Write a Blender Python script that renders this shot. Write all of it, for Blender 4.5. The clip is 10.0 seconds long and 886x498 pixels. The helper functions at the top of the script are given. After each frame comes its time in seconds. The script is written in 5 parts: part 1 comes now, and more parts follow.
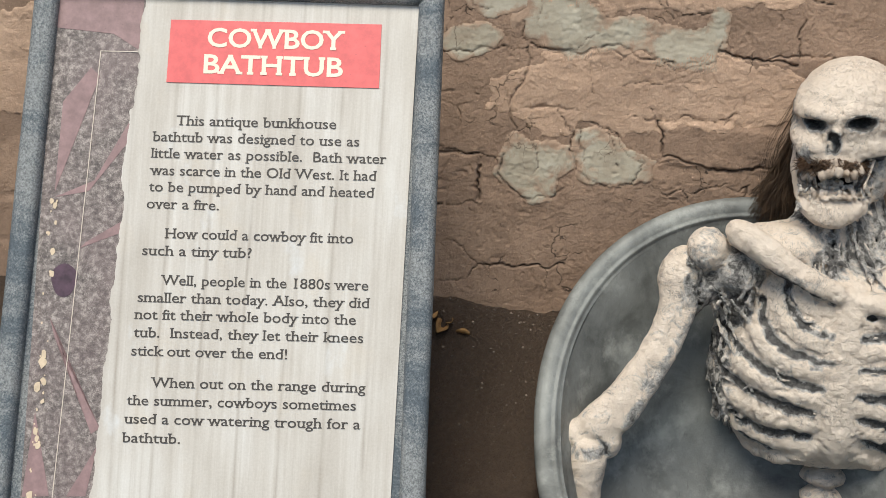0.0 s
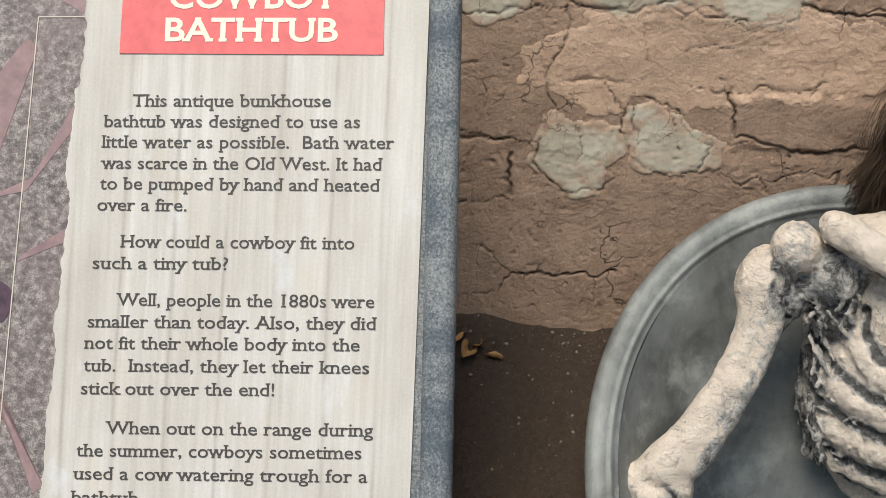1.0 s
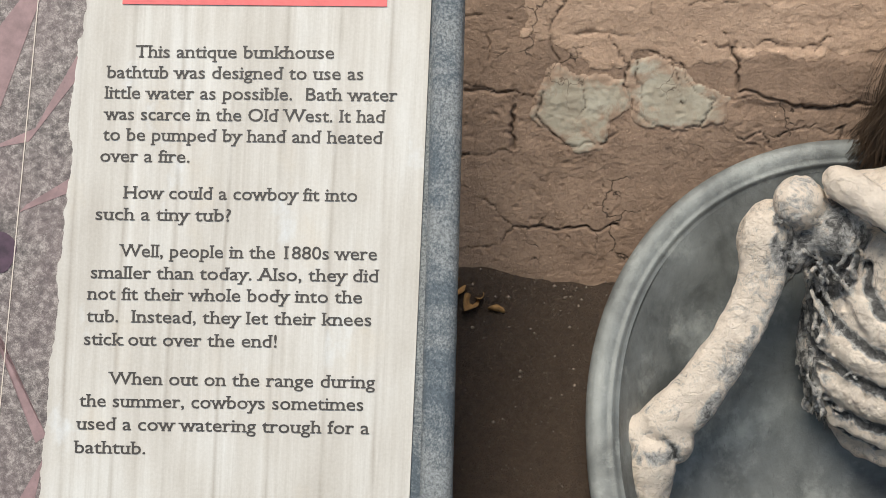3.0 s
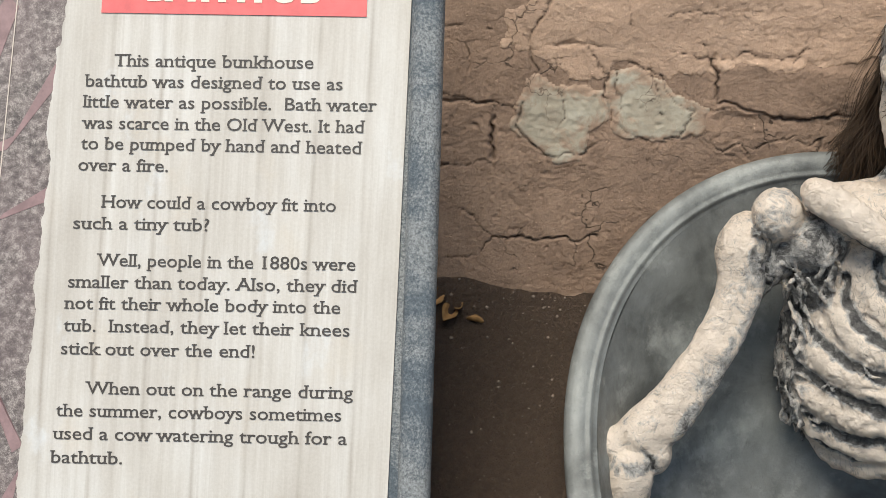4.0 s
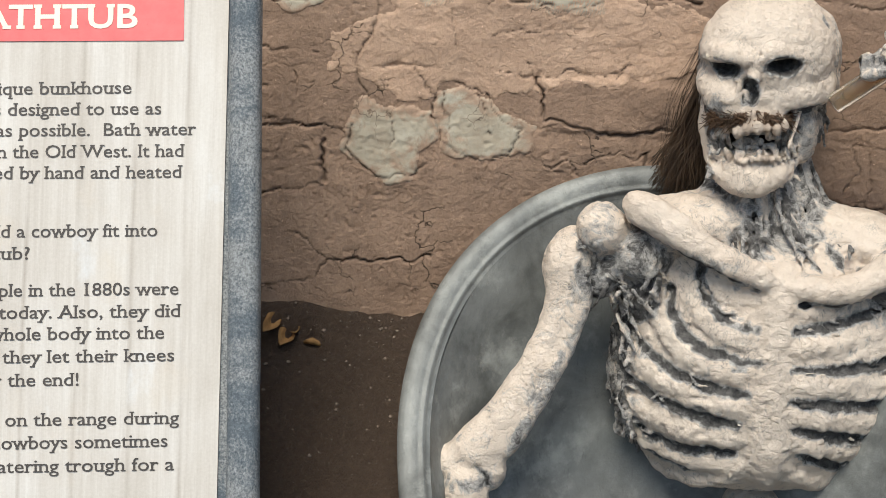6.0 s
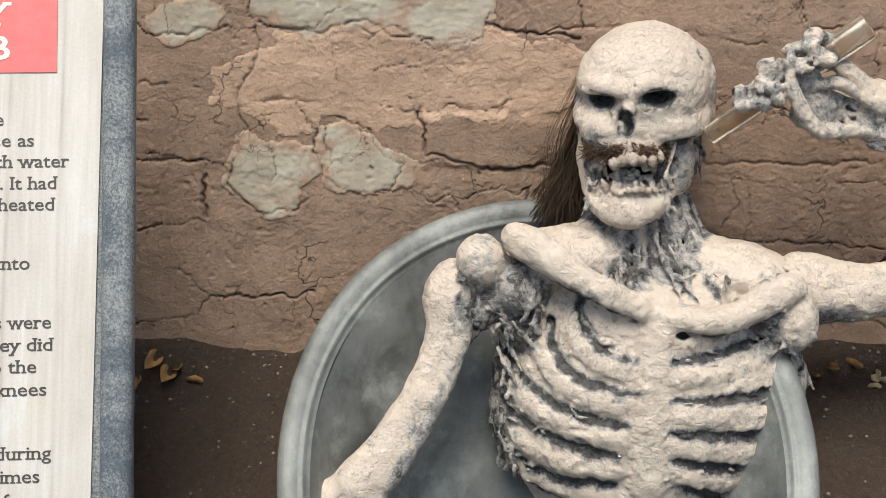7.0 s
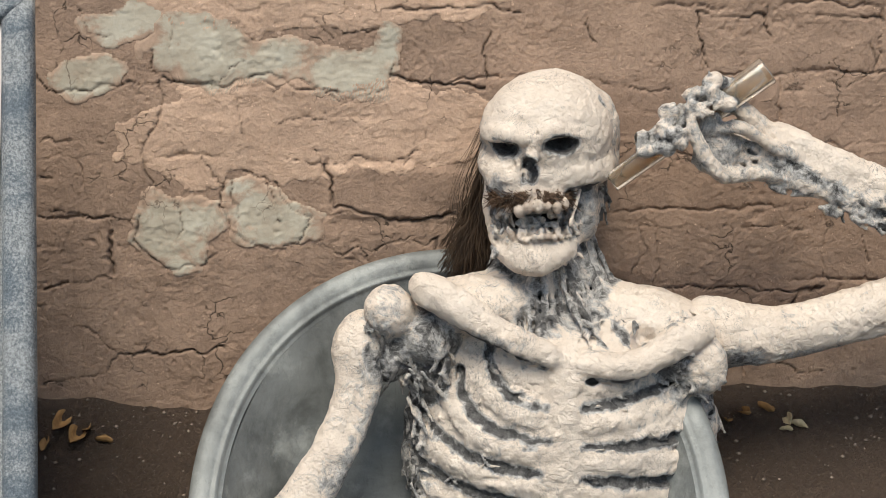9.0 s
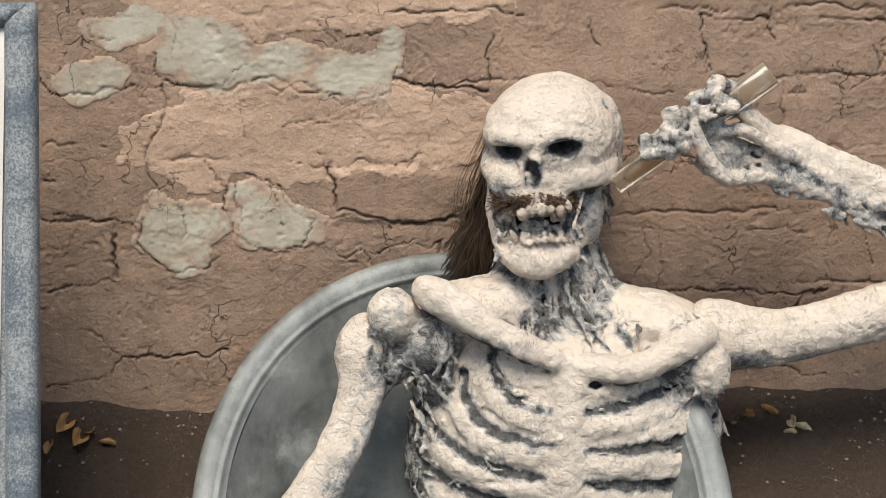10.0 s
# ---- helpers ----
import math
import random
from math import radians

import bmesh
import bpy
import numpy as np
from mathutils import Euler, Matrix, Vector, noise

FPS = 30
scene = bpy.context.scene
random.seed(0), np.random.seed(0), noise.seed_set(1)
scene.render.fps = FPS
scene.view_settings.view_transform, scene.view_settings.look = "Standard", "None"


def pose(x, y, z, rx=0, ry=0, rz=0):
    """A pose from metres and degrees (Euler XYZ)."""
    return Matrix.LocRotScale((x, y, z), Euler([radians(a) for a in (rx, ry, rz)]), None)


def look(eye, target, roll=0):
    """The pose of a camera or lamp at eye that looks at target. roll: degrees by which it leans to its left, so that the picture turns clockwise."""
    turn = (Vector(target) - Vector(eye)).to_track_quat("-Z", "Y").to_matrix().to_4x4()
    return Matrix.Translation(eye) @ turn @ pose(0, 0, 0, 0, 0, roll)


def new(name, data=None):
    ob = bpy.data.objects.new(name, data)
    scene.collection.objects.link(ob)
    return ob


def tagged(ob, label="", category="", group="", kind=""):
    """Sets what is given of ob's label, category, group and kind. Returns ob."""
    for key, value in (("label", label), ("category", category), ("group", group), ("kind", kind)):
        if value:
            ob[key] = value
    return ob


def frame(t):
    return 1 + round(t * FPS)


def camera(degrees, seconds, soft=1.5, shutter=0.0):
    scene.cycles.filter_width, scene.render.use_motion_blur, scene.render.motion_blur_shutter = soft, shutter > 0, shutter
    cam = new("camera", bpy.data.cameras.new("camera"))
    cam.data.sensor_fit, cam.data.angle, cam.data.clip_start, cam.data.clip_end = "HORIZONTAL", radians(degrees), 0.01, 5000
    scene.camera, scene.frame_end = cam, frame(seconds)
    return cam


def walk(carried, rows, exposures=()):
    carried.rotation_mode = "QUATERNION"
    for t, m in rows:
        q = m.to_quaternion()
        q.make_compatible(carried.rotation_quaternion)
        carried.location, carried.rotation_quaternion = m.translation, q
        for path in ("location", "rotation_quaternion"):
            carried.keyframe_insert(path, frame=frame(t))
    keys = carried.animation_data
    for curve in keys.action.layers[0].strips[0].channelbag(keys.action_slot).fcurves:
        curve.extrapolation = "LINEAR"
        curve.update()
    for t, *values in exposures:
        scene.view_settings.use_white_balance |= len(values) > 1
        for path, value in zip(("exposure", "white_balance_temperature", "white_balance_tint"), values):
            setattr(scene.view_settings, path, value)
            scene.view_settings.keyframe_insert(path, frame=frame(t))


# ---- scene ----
cam = camera(28.76, 10.0, soft=0.6)
PATH = [
    (0, (-0.1848, -2.6150, 1.0675), (-0.4046, -0.7554, 0.3650), 0.44),
    (0.2, (-0.2276, -2.3762, 1.0056), (-0.4406, -0.5211, 0.2892), 0.40),
    (0.3, (-0.2398, -2.3163, 0.9841), (-0.4514, -0.4603, 0.2695), 0.28),
    (0.5, (-0.2287, -2.2813, 0.9668), (-0.4609, -0.4228, 0.2654), 0.15),
    (0.7, (-0.2552, -2.2360, 0.9556), (-0.4737, -0.3779, 0.2487), -0.31),
    (1, (-0.2308, -2.1602, 0.8834), (-0.4869, -0.2988, 0.1983), -1.03),
    (1.5, (-0.2281, -2.1647, 0.8702), (-0.4887, -0.3120, 0.1634), -1.49),
    (2, (-0.2323, -2.1650, 0.8721), (-0.4925, -0.3200, 0.1452), -1.22),
    (2.5, (-0.2318, -2.1649, 0.8761), (-0.4947, -0.3227, 0.1433), -0.96),
    (4, (-0.2301, -2.1594, 0.8850), (-0.4641, -0.3108, 0.1584), -0.26),
    (4.5, (-0.2263, -2.1597, 0.8859), (-0.4473, -0.3082, 0.1627), -0.20),
    (5, (-0.2162, -2.1604, 0.8851), (-0.4185, -0.3043, 0.1682), -0.30),
    (5.5, (-0.1817, -2.1630, 0.8723), (-0.3515, -0.2968, 0.1732), -0.68),
    (6, (-0.1525, -2.1641, 0.8684), (-0.2632, -0.2895, 0.1801), -0.52),
    (6.2, (-0.1427, -2.1658, 0.8672), (-0.2268, -0.2868, 0.1875), -0.35),
    (7.5, (-0.0855, -2.1688, 0.8303), (-0.0745, -0.2591, 0.2362), -0.00),
    (8, (-0.0769, -2.1677, 0.8319), (-0.0302, -0.2511, 0.2623), -0.22),
    (8.5, (-0.0695, -2.1675, 0.8258), (-0.0109, -0.2476, 0.2685), -0.31),
    (9, (-0.0724, -2.1687, 0.8244), (-0.0134, -0.2490, 0.2665), -0.47),
    (9.5, (-0.0755, -2.1690, 0.8300), (-0.0160, -0.2499, 0.2702), -0.52),
    (10, (-0.0689, -2.1669, 0.8292), (-0.0168, -0.2473, 0.2702), -0.57),
]
walk(cam, [(t, look(eye, target, roll)) for t, eye, target, roll in PATH], [(0, 0.08, 6750, 5), (10, 0.30, 6750, 6)])

# ---------- world, sun, exposure ----------
world = bpy.data.worlds.new("world")
scene.world = world
world.use_nodes = True
wn = world.node_tree
for n in list(wn.nodes):
    wn.nodes.remove(n)
w_out = wn.nodes.new("ShaderNodeOutputWorld")
w_bg = wn.nodes.new("ShaderNodeBackground")
w_sky = wn.nodes.new("ShaderNodeTexSky")
w_sky.sky_type = "NISHITA"
w_sky.sun_disc = False
SUN_EL, SUN_AZ = radians(61), radians(190)
w_sky.sun_elevation = SUN_EL
w_sky.sun_rotation = SUN_AZ
w_bg.inputs["Strength"].default_value = 0.12
wn.links.new(w_sky.outputs[0], w_bg.inputs[0])
wn.links.new(w_bg.outputs[0], w_out.inputs[0])

sun_data = bpy.data.lights.new("sun", "SUN")
sun_data.energy = 3.7
sun_data.angle = radians(30)
sun_data.color = (1.0, 0.95, 0.88)
sun_ob = new("sun", sun_data)
sun_dir = Vector((math.sin(SUN_AZ) * math.cos(SUN_EL), math.cos(SUN_AZ) * math.cos(SUN_EL), math.sin(SUN_EL)))
sun_ob.matrix_world = look(sun_dir * 20, (0, 0, 0))


# ---------- materials ----------
class Mat:
    """A small builder for node materials."""

    def __init__(self, name, rough=0.8, metal=0.0):
        self.m = bpy.data.materials.new(name)
        self.m.use_nodes = True
        self.t = self.m.node_tree
        self.b = self.t.nodes["Principled BSDF"]
        self.b.inputs["Roughness"].default_value = rough
        self.b.inputs["Metallic"].default_value = metal
        self.co = self.t.nodes.new("ShaderNodeTexCoord").outputs["Object"]

    def link(self, a, b):
        self.t.links.new(a, b)

    def world_pos(self):
        self.co = self.t.nodes.new("ShaderNodeNewGeometry").outputs["Position"]
        return self

    def stretch(self, sx, sy, sz):
        n = self.t.nodes.new("ShaderNodeVectorMath")
        n.operation = "MULTIPLY"
        n.inputs[1].default_value = (sx, sy, sz)
        self.link(self.co, n.inputs[0])
        return n.outputs[0]

    def noise(self, scale, detail=6, rough=0.6, co=None, distort=0.0):
        n = self.t.nodes.new("ShaderNodeTexNoise")
        n.inputs["Scale"].default_value = scale
        n.inputs["Detail"].default_value = detail
        n.inputs["Roughness"].default_value = rough
        n.inputs["Distortion"].default_value = distort
        self.link(co or self.co, n.inputs["Vector"])
        return n.outputs["Fac"]

    def voro(self, scale, feature="F1", co=None, rand=1.0):
        n = self.t.nodes.new("ShaderNodeTexVoronoi")
        n.feature = feature
        n.inputs["Scale"].default_value = scale
        n.inputs["Randomness"].default_value = rand
        self.link(co or self.co, n.inputs["Vector"])
        return n.outputs["Distance"]

    def warp(self, scale, amount):
        n = self.t.nodes.new("ShaderNodeTexNoise")
        n.inputs["Scale"].default_value = scale
        n.inputs["Detail"].default_value = 4
        self.link(self.co, n.inputs["Vector"])
        a = self.t.nodes.new("ShaderNodeVectorMath")
        a.operation = "MULTIPLY_ADD"
        a.inputs[1].default_value = (amount, amount, amount)
        self.link(n.outputs["Color"], a.inputs[0])
        self.link(self.co, a.inputs[2])
        return a.outputs[0]

    def ramp(self, fac, *stops):
        n = self.t.nodes.new("ShaderNodeValToRGB")
        e = n.color_ramp.elements
        while len(e) < len(stops):
            e.new(0.5)
        for el, (pos, col) in zip(e, stops):
            el.position = pos
            el.color = (*col, 1) if isinstance(col, tuple) else (col, col, col, 1)
        self.link(fac, n.inputs[0])
        return n.outputs[0]

    def mix(self, fac, a, b, mode="MIX"):
        n = self.t.nodes.new("ShaderNodeMix")
        n.data_type = "RGBA"
        n.blend_type = mode
        for sock, val in ((n.inputs[0], fac), (n.inputs[6], a), (n.inputs[7], b)):
            if isinstance(val, (int, float)):
                sock.default_value = val
            elif isinstance(val, tuple):
                sock.default_value = (*val, 1)
            else:
                self.link(val, sock)
        return n.outputs[2]

    def math(self, op, a, b=0.0, clamp=False):
        n = self.t.nodes.new("ShaderNodeMath")
        n.operation = op
        n.use_clamp = clamp
        for sock, val in ((n.inputs[0], a), (n.inputs[1], b)):
            if isinstance(val, (int, float)):
                sock.default_value = val
            else:
                self.link(val, sock)
        return n.outputs[0]

    def attr(self, name):
        n = self.t.nodes.new("ShaderNodeAttribute")
        n.attribute_name = name
        return n.outputs["Fac"]

    def rand(self):
        return self.t.nodes.new("ShaderNodeObjectInfo").outputs["Random"]

    def color(self, c):
        if isinstance(c, tuple):
            self.b.inputs["Base Color"].default_value = (*c, 1)
        else:
            self.link(c, self.b.inputs["Base Color"])
        return self

    def rough(self, r):
        self.link(r, self.b.inputs["Roughness"])
        return self

    def bump(self, *layers):
        """layers: (height, distance in metres), finest last."""
        prev = None
        for h, dist in layers:
            n = self.t.nodes.new("ShaderNodeBump")
            n.inputs["Strength"].default_value = 1.0
            n.inputs["Distance"].default_value = dist
            self.link(h, n.inputs["Height"])
            if prev is not None:
                self.link(prev, n.inputs["Normal"])
            prev = n.outputs[0]
        self.link(prev, self.b.inputs["Normal"])
        return self


def adobe_material(name, light, mid, dark, crack=0.8, thin=False):
    k = Mat(name, 0.95).world_pos()
    big = k.noise(6.0, 6, 0.62)
    fine = k.noise(60.0, 8, 0.7)
    speck = k.noise(260.0, 5, 0.7)
    col = k.ramp(big, (0.34, dark), (0.5, mid), (0.66, light))
    col = k.mix(0.40, col, k.ramp(k.noise(24.0, 7, 0.7), (0.32, dark), (0.5, mid), (0.68, light)))
    col = k.mix(0.26, col, k.ramp(fine, (0.32, dark), (0.68, light)))
    col = k.mix(0.18, col, k.ramp(speck, (0.36, tuple(c * 0.6 for c in dark)), (0.64, tuple(min(1, c * 1.15) for c in light))))
    if not thin:
        col = k.mix(k.ramp(k.rand(), (0.0, 0.0), (1.0, 0.36)), col, dark)
    # chips of straw and pale grit
    grit = k.math("MULTIPLY", k.ramp(k.voro(150.0, "F1", k.warp(90.0, 0.01)), (0.10, 1.0), (0.20, 0.0)), k.ramp(k.noise(38.0, 3), (0.54, 0.0), (0.62, 0.8)))
    col = k.mix(grit, col, tuple(min(1, c * 1.35) for c in light))
    # wash stains that ran down
    runs = k.noise(30.0, 5, 0.65, k.stretch(1.0, 1.0, 0.10))
    col = k.mix(k.ramp(runs, (0.55, 0.0), (0.70, 0.35)), col, dark)
    # hairline shrinkage cracks that come and go
    edge = k.voro(15.0, "DISTANCE_TO_EDGE", k.warp(34.0, 0.06))
    line = k.ramp(edge, (0.004, 1.0), (0.016, 0.0))
    cracks = k.math("MULTIPLY", line, k.ramp(k.noise(9.0, 4), (0.55, 0.0), (0.61, 1.0)))
    col = k.mix(k.math("MULTIPLY", cracks, crack), col, tuple(c * 0.30 for c in dark))
    # shade inside the modelled cracks, put into the base colour
    col = k.mix(k.math("MULTIPLY", k.attr("crack_shade"), 0.85), col, tuple(c * 0.25 for c in dark))
    k.color(col)
    chips = k.noise(34.0, 8, 0.72, None, 0.6)
    k.bump((k.math("SUBTRACT", 1.0, cracks), 0.003), (chips, 0.0030), (fine, 0.0024), (speck, 0.0011))
    return k.m


M_BRICK = adobe_material("adobe brick", (0.445, 0.304, 0.216), (0.332, 0.223, 0.157), (0.188, 0.124, 0.089))
M_MUD = adobe_material("mud mortar", (0.42, 0.293, 0.208), (0.315, 0.215, 0.152), (0.19, 0.128, 0.09), thin=True)
M_COAT = adobe_material("pink mud plaster", (0.62, 0.432, 0.313), (0.52, 0.353, 0.25), (0.35, 0.235, 0.166), 0.6, True)


def plaster_material():
    """Thin grey lime plaster through which the mud shows where it is worn away."""
    k = Mat("grey plaster", 0.9).world_pos()
    big = k.noise(16.0, 6, 0.65)
    fine = k.noise(90.0, 6, 0.7)
    col = k.ramp(big, (0.32, (0.37, 0.30, 0.222)), (0.5, (0.43, 0.38, 0.295)), (0.66, (0.50, 0.465, 0.375)))
    col = k.mix(0.16, col, k.ramp(fine, (0.3, (0.26, 0.21, 0.16)), (0.7, (0.56, 0.51, 0.42))))
    mud = k.ramp(k.noise(40.0, 6, 0.7), (0.35, (0.29, 0.20, 0.142)), (0.65, (0.47, 0.328, 0.237)))
    left = k.math("ADD", k.attr("cover"), k.math("MULTIPLY", k.math("SUBTRACT", k.noise(30.0, 8, 0.72, None, 0.5), 0.5), 2.2))
    col = k.mix(k.ramp(left, (0.02, 1.0), (0.40, 0.0)), col, mud)
    edge = k.voro(10.0, "DISTANCE_TO_EDGE", k.warp(30.0, 0.07))
    col = k.mix(k.math("MULTIPLY", k.ramp(edge, (0.003, 0.8), (0.010, 0.0)), k.ramp(k.noise(9.0, 3), (0.52, 0.0), (0.58, 1.0))), col, (0.12, 0.085, 0.06))
    # the cracks' shade, painted dark here as on the bricks
    col = k.mix(k.math("MULTIPLY", k.attr("crack_shade"), 0.85), col, (0.075, 0.05, 0.036))
    k.color(col)
    k.bump((k.noise(30.0, 6, 0.65), 0.0016), (fine, 0.0008))
    return k.m


M_PLASTER = plaster_material()


def dirt_material():
    k = Mat("dirt", 0.97).world_pos()
    big = k.noise(7.0, 6, 0.6)
    fine = k.noise(140.0, 8, 0.75)
    col = k.ramp(big, (0.3, (0.13, 0.083, 0.056)), (0.7, (0.205, 0.134, 0.093)))
    col = k.mix(0.5, col, k.ramp(fine, (0.3, (0.075, 0.048, 0.033)), (0.75, (0.27, 0.185, 0.13))))
    grit = k.voro(120.0)
    pick = k.ramp(k.noise(45.0, 2), (0.55, 0.0), (0.62, 1.0))
    col = k.mix(k.math("MULTIPLY", k.ramp(grit, (0.1, 0.8), (0.2, 0.0)), pick), col, (0.34, 0.26, 0.20))
    k.color(col)
    k.bump((k.noise(20.0, 6, 0.6), 0.012), (k.noise(70.0, 6, 0.75), 0.012), (fine, 0.005))
    return k.m


M_DIRT = dirt_material()


def galvanized_material(name, tint):
    k = Mat(name, 0.6, 0.25)
    a = tuple(c * 0.45 for c in tint)
    b = tuple(min(1, c * 1.35) for c in tint)
    big = k.noise(8.0, 7, 0.66, None, 0.3)
    mid = k.noise(30.0, 7, 0.72)
    col = k.ramp(big, (0.36, a), (0.50, tint), (0.62, b))
    col = k.mix(0.25, col, k.ramp(mid, (0.3, a), (0.7, b)))
    # pale dust, fine scratches and dark specks
    col = k.mix(k.ramp(k.noise(15.0, 7, 0.7), (0.52, 0.0), (0.7, 0.55)), col, (0.43, 0.44, 0.41))
    col = k.mix(k.ramp(k.noise(160.0, 4, 0.7, k.stretch(1, 1, 0.2)), (0.6, 0.0), (0.72, 0.4)), col, a)
    fine = k.noise(320.0, 4, 0.6)
    k.color(col)
    k.rough(k.ramp(mid, (0.3, 0.45), (0.7, 0.75)))
    k.bump((k.noise(9.0, 3), 0.004), (mid, 0.0012), (fine, 0.0005))
    return k.m


M_TUB = galvanized_material("weathered galvanised steel", (0.190, 0.197, 0.190))


def frame_material():
    k = Mat("powder coated steel", 0.55, 0.2)
    fine = k.noise(330.0, 6, 0.85)
    big = k.noise(9.0, 7, 0.68, k.stretch(1, 0.4, 1), 0.8)
    worn = k.ramp(k.math("ADD", big, k.math("MULTIPLY", k.math("SUBTRACT", fine, 0.5), 0.5)), (0.42, 0.0), (0.58, 1.0))
    dark = k.ramp(fine, (0.38, (0.05, 0.068, 0.085)), (0.62, (0.15, 0.178, 0.205)))
    grey = k.ramp(fine, (0.40, (0.11, 0.118, 0.125)), (0.60, (0.36, 0.375, 0.38)))
    k.color(k.mix(worn, dark, grey))
    k.rough(k.ramp(fine, (0.3, 0.45), (0.7, 0.8)))
    k.bump((fine, 0.0012))
    return k.m


M_FRAME = frame_material()


def paper_material():
    """A pale whitewashed plank print: long faint grain, plank lines and drips drawn in grey."""
    k = Mat("printed plank panel", 0.40)
    grain_lines = k.noise(75.0, 8, 0.72, k.stretch(1.0, 0.030, 1.0), 0.35)
    fibre = k.noise(230.0, 5, 0.65, k.stretch(1.0, 0.025, 1.0))
    tone = k.noise(6.0, 5, 0.6, k.stretch(2.2, 0.7, 1.0))
    col = k.ramp(tone, (0.3, (0.475, 0.435, 0.385)), (0.5, (0.555, 0.52, 0.475)), (0.7, (0.62, 0.60, 0.57)))
    col = k.mix(k.ramp(grain_lines, (0.46, 0.0), (0.70, 0.55)), col, (0.37, 0.325, 0.275))
    col = k.mix(k.ramp(grain_lines, (0.30, 0.5), (0.44, 0.0)), col, (0.70, 0.685, 0.655))
    col = k.mix(k.ramp(fibre, (0.54, 0.0), (0.72, 0.30)), col, (0.40, 0.355, 0.31))
    sep = k.t.nodes.new("ShaderNodeSeparateXYZ")
    k.link(k.co, sep.inputs[0])
    wob = k.math("MULTIPLY", k.noise(9.0, 3, 0.5, k.stretch(1.0, 0.25, 1.0)), 0.012)
    u = k.math("ADD", sep.outputs[0], wob)
    saw = k.math("PINGPONG", u, 0.030)
    joint = k.ramp(saw, (0.0, 0.75), (0.0010, 0.55), (0.0045, 0.0))
    keep = k.ramp(k.noise(6.0, 4, 0.6, k.stretch(3.0, 0.6, 1.0)), (0.4, 0.25), (0.6, 0.95))
    col = k.mix(k.math("MULTIPLY", joint, keep), col, (0.30, 0.255, 0.21))
    # pale bluish scuffs and yellowed stains
    col = k.mix(k.ramp(k.noise(7.5, 6, 0.65, k.stretch(1.4, 0.8, 1.0)), (0.60, 0.0), (0.70, 0.6)), col, (0.66, 0.69, 0.72))
    col = k.mix(k.ramp(k.noise(11.0, 5, 0.6, k.stretch(1.0, 0.6, 1.0)), (0.56, 0.0), (0.72, 0.45)), col, (0.54, 0.455, 0.35))
    speck = k.noise(300.0, 4, 0.7)
    col = k.mix(0.12, col, k.ramp(speck, (0.35, (0.33, 0.30, 0.27)), (0.65, (0.72, 0.70, 0.67))))
    k.color(col)
    k.rough(k.ramp(tone, (0.3, 0.32), (0.7, 0.52)))
    k.bump((k.noise(14.0, 3), 0.0006))
    return k.m


M_PAPER = paper_material()


def photo_material():
    """A faded purple-brown print of gravel crossed by pale bars."""
    k = Mat("faded gravel print", 0.42)
    fine = k.noise(110.0, 8, 0.88)
    peb = k.voro(130.0, "F1", k.warp(60.0, 0.01))
    col = k.ramp(fine, (0.40, (0.03, 0.025, 0.024)), (0.5, (0.17, 0.145, 0.135)), (0.60, (0.56, 0.50, 0.46)))
    col = k.mix(0.35, col, k.ramp(peb, (0.05, (0.30, 0.26, 0.24)), (0.5, (0.12, 0.095, 0.09))))
    tone = k.noise(9.0, 4, 0.6)
    col = k.mix(k.ramp(tone, (0.4, 0.0), (0.7, 0.35)), col, (0.25, 0.18, 0.18))
    k.color(col)
    return k.m


M_PHOTO = photo_material()


def plain_print(name, base, var=0.12, rough=0.42):
    k = Mat(name, rough)
    n = k.noise(45.0, 6, 0.7)
    lo = tuple(c * (1 - var) for c in base)
    hi = tuple(min(1, c * (1 + var)) for c in base)
    col = k.ramp(n, (0.35, lo), (0.65, hi))
    col = k.mix(k.ramp(k.voro(75.0), (0.04, 0.5), (0.1, 0.0)), col, tuple(c * 0.55 for c in base))
    k.color(col)
    return k.m


M_RED = plain_print("red print", (0.70, 0.135, 0.135))
M_CREAM = plain_print("cream print", (0.80, 0.74, 0.60), 0.05)
M_INK = plain_print("dark ink", (0.055, 0.046, 0.040), 0.2)
M_MAUVE = plain_print("mauve print", (0.27, 0.175, 0.175), 0.2)
M_KNOT = plain_print("purple print", (0.075, 0.04, 0.06), 0.4)
M_FLAKE = plain_print("peeled spots", (0.62, 0.50, 0.36), 0.15)
M_LINE = plain_print("thin pale line", (0.60, 0.52, 0.45), 0.05)


